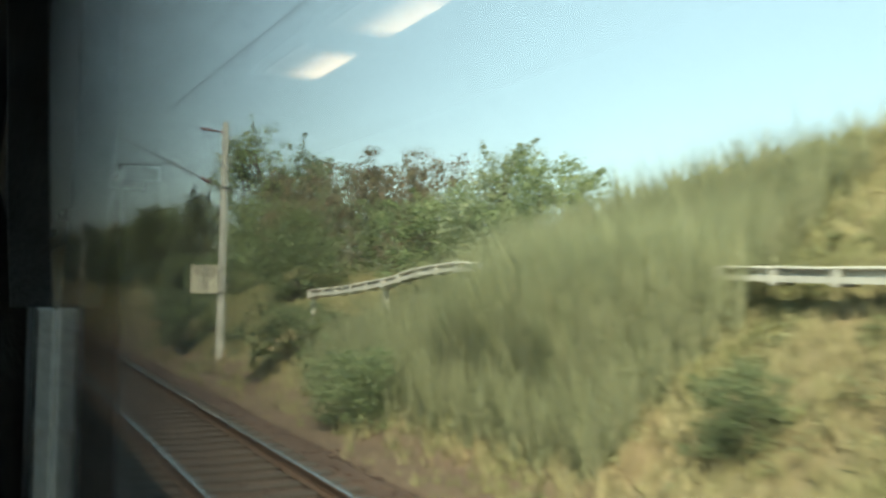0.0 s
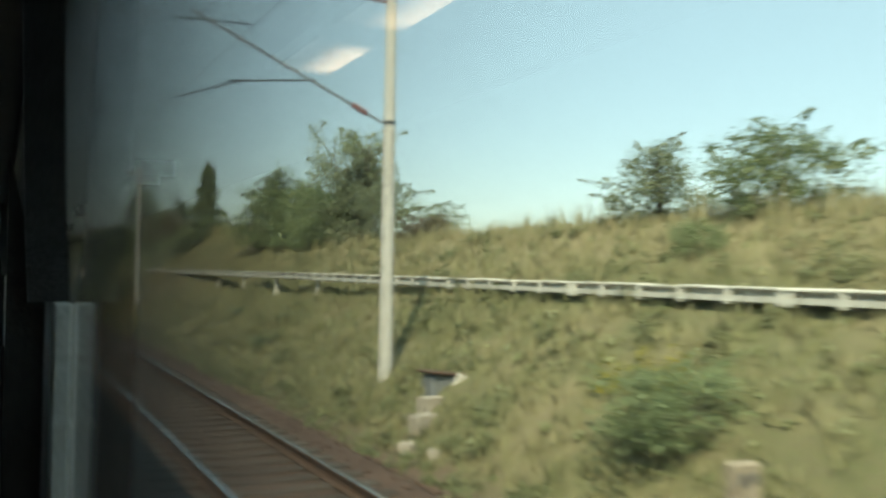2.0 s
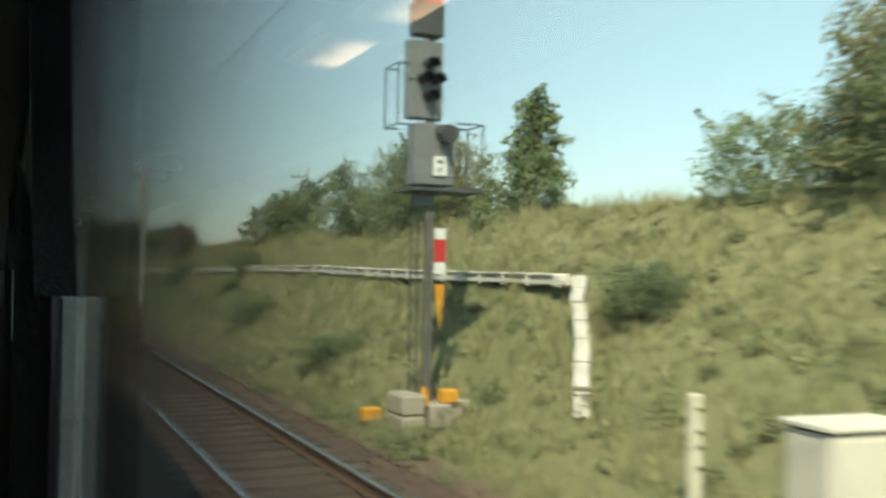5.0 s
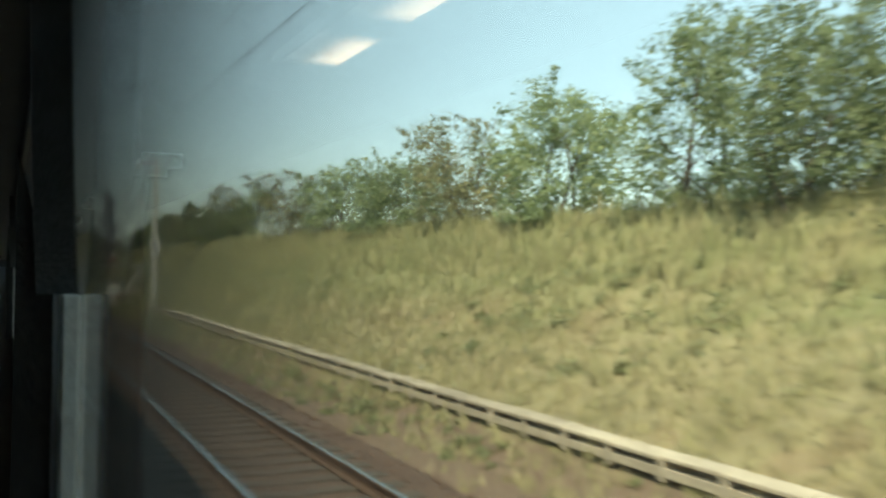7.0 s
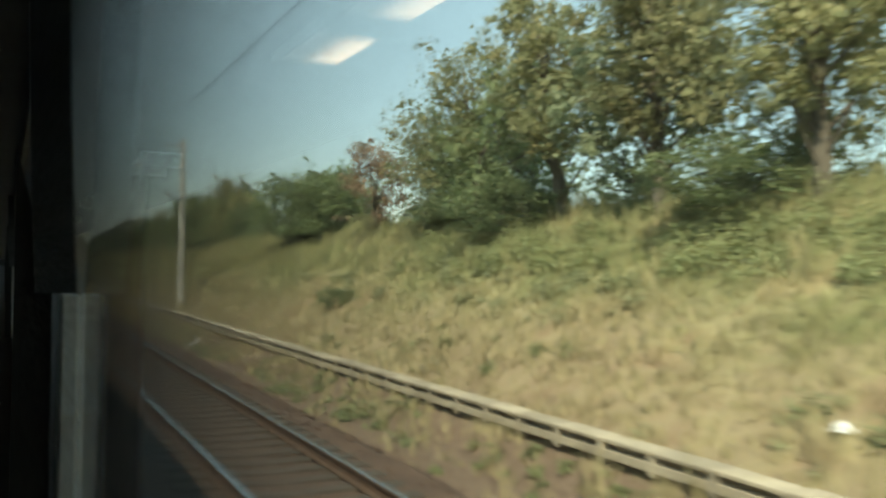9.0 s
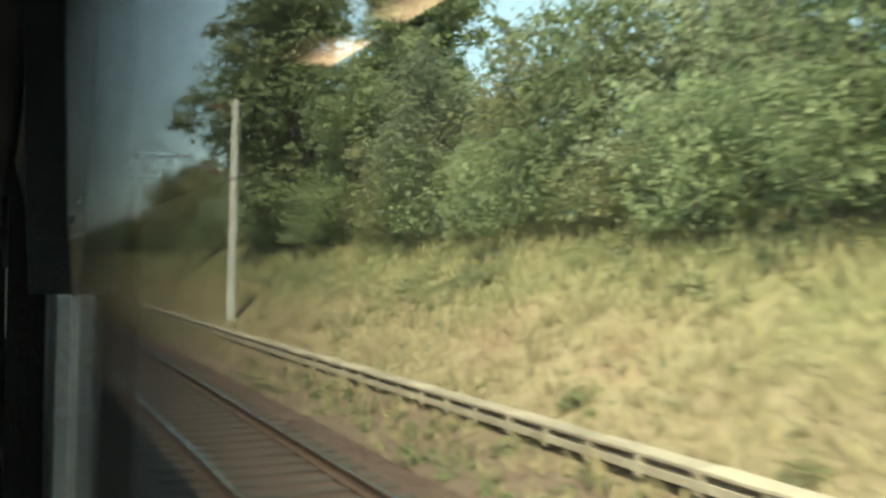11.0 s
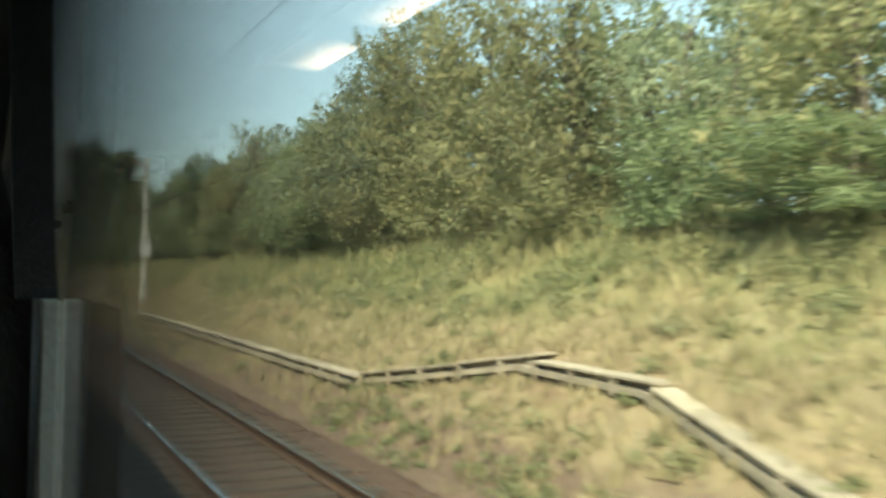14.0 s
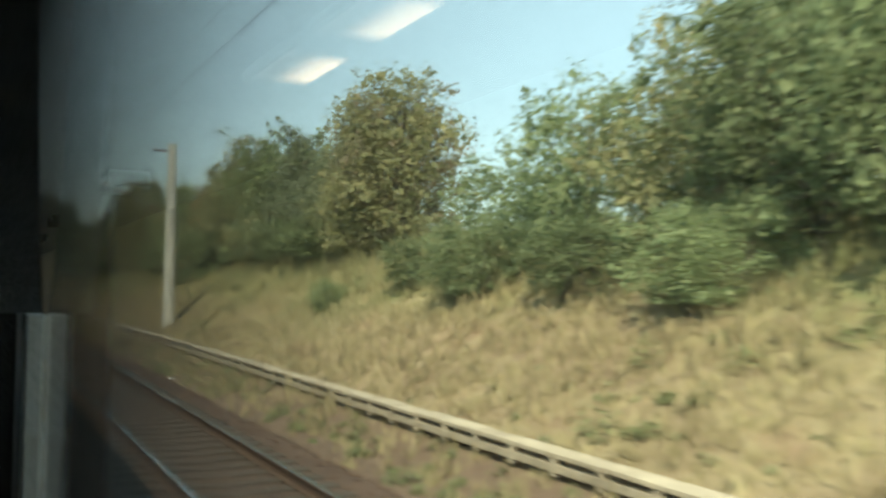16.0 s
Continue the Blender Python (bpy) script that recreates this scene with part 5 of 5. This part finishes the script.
cab = thing("equipment_cabinet", pose(6.35, -144.2, ground_z(6.35, -144.2) + 0.2, 0, 0, -6), "cream-white trackside equipment cabinet on a concrete plinth", "cabinet")
part("plinth", bm_box((-0.43, -0.25, -0.5), (0.43, 0.25, 0.56), 0.015), OLD_CONCRETE, cab)
body = part("cabinet_body", bm_box((-0.44, -0.26, 0.575), (0.44, 0.26, 1.42), 0.012), CABINET, cab)
part("door", bm_box((-0.40, -0.275, 0.62), (0.40, -0.262, 1.38), 0.004), CABINET, body)
part("door_handle", bm_box((0.3, -0.295, 0.95), (0.34, -0.275, 1.1), 0.004), DARK_STEEL, body)
part("roof", bm_box((-0.47, -0.3, 1.44), (0.47, 0.3, 1.5), 0.015), CABINET, cab)
part("seal", bm_box((-0.42, -0.24, 1.42), (0.42, 0.24, 1.44)), BLACK, cab)

mp = thing("marker_post", pose(6.7, -141.8, ground_z(6.7, -141.8) + 0.25), "cream concrete marker post with small dark notches", "post")
part("shaft", bm_box((-0.06, -0.06, -0.6), (0.06, 0.06, 1.4), 0.012), CREAM, mp)
for z in (1.22, 0.98, 0.82, 0.6):
    part("notch", bm_box((-0.02, -0.068, z), (0.05, -0.058, z + 0.035)), BLACK, mp)

wall = thing("retaining_slab", pose(7.9, -144.0, ground_z(7.9, -144.0)), "low grey concrete slab half buried in the bank", "slab")
part("slab", bm_box((-0.7, -0.12, -0.4), (0.55, 0.12, 0.42), 0.03), OLD_CONCRETE, wall)
part("slab_end", bm_box((-0.9, -0.15, -0.4), (-0.72, 0.15, 0.45), 0.03), OLD_CONCRETE, wall)

# ---- marker stone, drain, loose blocks, litter ----
ms = thing("marker_stone", pose(7.0, -52.3, -0.5), "weathered tan concrete marker stone with worn dark markings", "marker stone")
bm = bmesh.new()
made = box(bm, (-0.2, -0.09, 0.3), (0.2, 0.09, 1.06), 0.03)
for v in bm.verts:
    v.co.x *= 1.0 - 0.12 * max(0.0, v.co.z - 0.2)
part("stone", bm, TROUGH, ms)
part("base", bm_box((-0.27, -0.14, -0.2), (0.27, 0.14, 0.31), 0.03), TROUGH, ms)
for lo, hi in (((-0.12, 0.82), (-0.02, 0.95)), ((0.04, 0.84), (0.12, 0.95)), ((-0.05, 0.5), (0.06, 0.7))):
    part("marking", bm_box((lo[0], -0.096, lo[1]), (hi[0], -0.088, hi[1]), 0.002), DARK_STEEL, ms)

dr = thing("drain_head", pose(7.2, -44.4, ground_z(7.2, -44.4)), "stone drain head with a flat lid set in the bank", "drain")
part("lid", bm_box((-0.36, -0.3, 0.22), (0.36, 0.3, 0.27), 0.02, pose(0, 0, 0, 0, 6, 8)), RAIL, dr, "dark rusty lid")
part("shaft", bm_box((-0.26, -0.22, -0.4), (0.26, 0.22, 0.22), 0.03), GREY_PAINT, dr)
part("broken_slab", bm_box((-0.09, -0.04, -0.1), (0.09, 0.04, 0.27), 0.015, pose(0.16, -0.34, 0.0, 12, 24, 10)), WHITE_CONCRETE, dr, "pale broken slab leaning on the shaft")


def block(x, y, size, turn, mat, label, name="concrete_block"):
    z = ground_z(x, y)
    bm = bm_box((-size[0] / 2, -size[1] / 2, -0.15), (size[0] / 2, size[1] / 2, size[2]), min(size) * 0.12)
    rng = np.random.default_rng(int(abs(x * 100 + y * 7)))
    for v in bm.verts:
        v.co += Vector(rng.normal(size=3)) * min(size) * 0.05
    me = bpy.data.meshes.new(name)
    bm.to_mesh(me)
    bm.free()
    me.materials.append(mat)
    ob = new(name, me)
    ob.matrix_basis = pose(x, y, z, 0, 0, turn)
    return tagged(ob, label, "block")


for x, y, s, a in ((6.8, -44.9, (0.44, 0.26, 0.2), 10), (6.5, -45.3, (0.5, 0.3, 0.2), 20), (6.15, -45.6, (0.45, 0.25, 0.1), 35), (6.2, -46.4, (0.3, 0.2, 0.08), 60)):
    block(x, y, s, a, OLD_CONCRETE, "broken pale concrete block lying by the ballast")
block(6.3, -99.6, (0.42, 0.42, 0.42), 8, RAIL, "dark brown weathered trackside block")
block(6.25, -210.6, (0.42, 0.42, 0.36), 5, RAIL, "brown weathered trackside block")
block(6.3, -327.5, (0.42, 0.42, 0.36), 12, RAIL, "brown weathered trackside block")
block(6.15, -436.2, (0.46, 0.46, 0.4), 20, RAIL, "brown weathered trackside block")
cm = thing("cable_marker", pose(6.5, -427.0, ground_z(6.5, -427.0)), "short pale concrete cable marker beside the trough", "marker")
part("shaft", bm_box((-0.11, -0.09, -0.2), (0.11, 0.09, 0.55), 0.02), OLD_CONCRETE, cm)
part("cap", bm_box((-0.14, -0.12, 0.55), (0.14, 0.12, 0.66), 0.03), OLD_CONCRETE, cm)


def litter(x, y, size, seed):
    """A crumpled scrap of white plastic."""
    rng = np.random.default_rng(seed)
    bm = bmesh.new()
    bmesh.ops.create_icosphere(bm, subdivisions=2, radius=size)
    for v in bm.verts:
        v.co = Vector((v.co.x * (1.0 + rng.normal() * 0.35), v.co.y * (1.6 + rng.normal() * 0.4), max(-0.02, v.co.z * (0.4 + rng.normal() * 0.3))))
    me = bpy.data.meshes.new("plastic_scrap")
    bm.to_mesh(me)
    bm.free()
    me.materials.append(WHITE)
    ob = new("plastic_scrap", me)
    ob.matrix_basis = pose(x, y, ground_z(x, y) + 0.05, 0, 0, seed * 40)
    tagged(ob, "crumpled white plastic scrap lying beside the ballast", "litter", "litter")


for i, (x, y, s) in enumerate([(5.6, -212.3, 0.09), (5.7, -214.8, 0.1), (5.9, -327.6, 0.08), (5.4, -333.4, 0.07), (5.35, -334.2, 0.07), (5.8, -345.0, 0.08), (5.5, -450.6, 0.08), (8.0, -262.6, 0.12), (5.3, -2.0, 0.08), (5.5, 5.0, 0.07)]):
    litter(x, y, s, i + 1)

cross = thing("crossed_slats", pose(5.78, -237.0, ground_z(5.78, -237.0) + 0.03), "two pale wooden slats nailed crosswise lying beside the ballast", "litter")
part("slat", bm_box((-0.5, -0.06, 0.0), (0.5, 0.06, 0.035), 0.006, pose(0, 0, 0.12, 6, 12, 96)), WHITE, cross)
part("slat", bm_box((-0.38, -0.065, 0.0), (0.38, 0.065, 0.035), 0.006, pose(0.02, -0.05, 0.16, -5, 32, 128)), WHITE, cross)

# ---- lamps on the carriage ceiling: slanted diffusers whose fading glow is put into the emission ----
lamp_glow = bpy.data.materials.new("lamp_glow")
lamp_glow.use_nodes = True
ln, ll = lamp_glow.node_tree.nodes, lamp_glow.node_tree.links
ln.remove(ln["Principled BSDF"])
em = ln.new("ShaderNodeEmission")
cut = ln.new("ShaderNodeSeparateXYZ")
ll.new(ln.new("ShaderNodeTexCoord").outputs["Object"], cut.inputs[0])
# soft fall-off of the lamp's mirror image, set as emission strength across the diffuser
fade = ln.new("ShaderNodeMapRange")
fade.interpolation_type = "SMOOTHSTEP"
fade.inputs["From Min"].default_value, fade.inputs["From Max"].default_value = 0.0, 0.24
fade.inputs["To Min"].default_value, fade.inputs["To Max"].default_value = 1.45, 0.05
ll.new(cut.outputs["X"], fade.inputs["Value"])
ll.new(fade.outputs[0], em.inputs["Strength"])
em.inputs["Color"].default_value = (1.0, 0.68, 0.38, 1)
ll.new(em.outputs[0], ln["Material Output"].inputs["Surface"])
lamp_glow.cycles.emission_sampling = "NONE"
LAMP_X, LAMP_Z = -1.294, 3.53
housing = bpy.data.meshes.new("lamp_housing")
bm = bm_box((-0.03, -0.42, 0.004), (0.33, 0.42, 0.066), 0.01)
bm.to_mesh(housing)
bm.free()
housing.materials.append(CARRIAGE)
diffuser = mesh_of("diffuser", [(0, -0.285, 0), (0.31, -0.4, 0), (0.31, 0.3, 0), (0, 0.285, 0)], [(3, 2, 1, 0)], lamp_glow)
# unseen black plate, added to block further lamps from the window's reflection
added_baffle = bpy.data.meshes.new("added_baffle")
bm = bm_box((-0.05, -0.73, -0.1), (0.38, -0.71, 0.066), 0.004)
bm.to_mesh(added_baffle)
bm.free()
added_baffle.materials.append(BLACK)
for k in range(-4, 67):                              # a pair of lamps in each bay
    for y in (4.765, 3.69):
        lamp = part("ceiling_lamp", housing, CARRIAGE, train, "warm white ceiling lamp in a grey housing", pose(LAMP_X, y - 7.5 * k, LAMP_Z))
        part("diffuser", diffuser, lamp_glow, lamp)
        part("added_baffle", added_baffle, CARRIAGE, lamp)

# ---- sleepers and ballast stones ----
sl_v = [(-1.3, -0.14, -0.2), (1.3, -0.14, -0.2), (1.3, 0.14, -0.2), (-1.3, 0.14, -0.2), (-1.3, -0.11, 0.0), (-0.5, -0.11, 0.0), (0.5, -0.11, 0.0), (1.3, -0.11, 0.0), (1.3, 0.11, 0.0), (0.5, 0.11, 0.0), (-0.5, 0.11, 0.0), (-1.3, 0.11, 0.0), (0.0, -0.11, -0.03), (0.0, 0.11, -0.03)]
sl_f = [(0, 1, 7, 6, 12, 5, 4), (2, 3, 11, 10, 13, 9, 8), (0, 4, 11, 3), (1, 2, 8, 7), (4, 5, 10, 11), (5, 12, 13, 10), (12, 6, 9, 13), (6, 7, 8, 9)]
sleeper = mesh_of("sleeper", sl_v, sl_f, SLEEPER)
for k in range(300):
    part("sleeper", sleeper, SLEEPER, ballast, "", pose(TRACK, 30 - 0.6 * k, -0.172))
fv, ff = [], []
for k in list(range(-260, 0)) + list(range(300, 950)):
    n0 = len(fv)
    fv += [(v[0] + TRACK, v[1] + 30 - 0.6 * k, v[2] - 0.172) for v in sl_v]
    ff += [tuple(i + n0 for i in f) for f in sl_f]
tagged(part("further_sleepers", mesh_of("further_sleepers", fv, ff, SLEEPER), SLEEPER, ballast), kind="stuff")

srng = np.random.default_rng(9)
ns = 26000
sx = np.where(srng.random(ns) < 0.35, 2.0 + 2.3 * srng.random(ns), 4.0 + 1.75 * srng.random(ns))
sy = 40 - 550 * srng.random(ns)
sz = np.interp(sx, [0, TRACK + 1.75, TRACK + 2.35, 6], [-0.215, -0.215, -0.49, -0.5])
on_sleeper = (np.abs((30 - sy + 0.3) % 0.6 - 0.3) < 0.16) & (sx < TRACK + 1.3)
sz = np.where(on_sleeper, -0.4, sz)
octa = np.array([(1, 0, 0), (0, 1, 0), (-1, 0, 0), (0, -1, 0), (0, 0, 0.8), (0, 0, -0.8)], dtype=float)
of = np.array([(0, 1, 4), (1, 2, 4), (2, 3, 4), (3, 0, 4), (1, 0, 5), (2, 1, 5), (3, 2, 5), (0, 3, 5)])
size = 0.022 + 0.035 * srng.random((ns, 1, 1)) ** 2
sv = octa[None] * size * (0.6 + 0.8 * srng.random((ns, 6, 3)))
ang = srng.random(ns) * 6.28
ca, sa = np.cos(ang)[:, None], np.sin(ang)[:, None]
sv = np.stack([sv[:, :, 0] * ca - sv[:, :, 1] * sa, sv[:, :, 0] * sa + sv[:, :, 1] * ca, sv[:, :, 2]], 2) + np.stack([sx, sy, sz + 0.015], 1)[:, None]
sf = (of[None] + 6 * np.arange(ns)[:, None, None]).reshape(-1, 3)
tagged(new("ballast_stones", quads("ballast_stones", sv.reshape(-1, 3), sf, STONE)), "loose brown crushed ballast stones beside the rails", "ballast stones", kind="stuff")
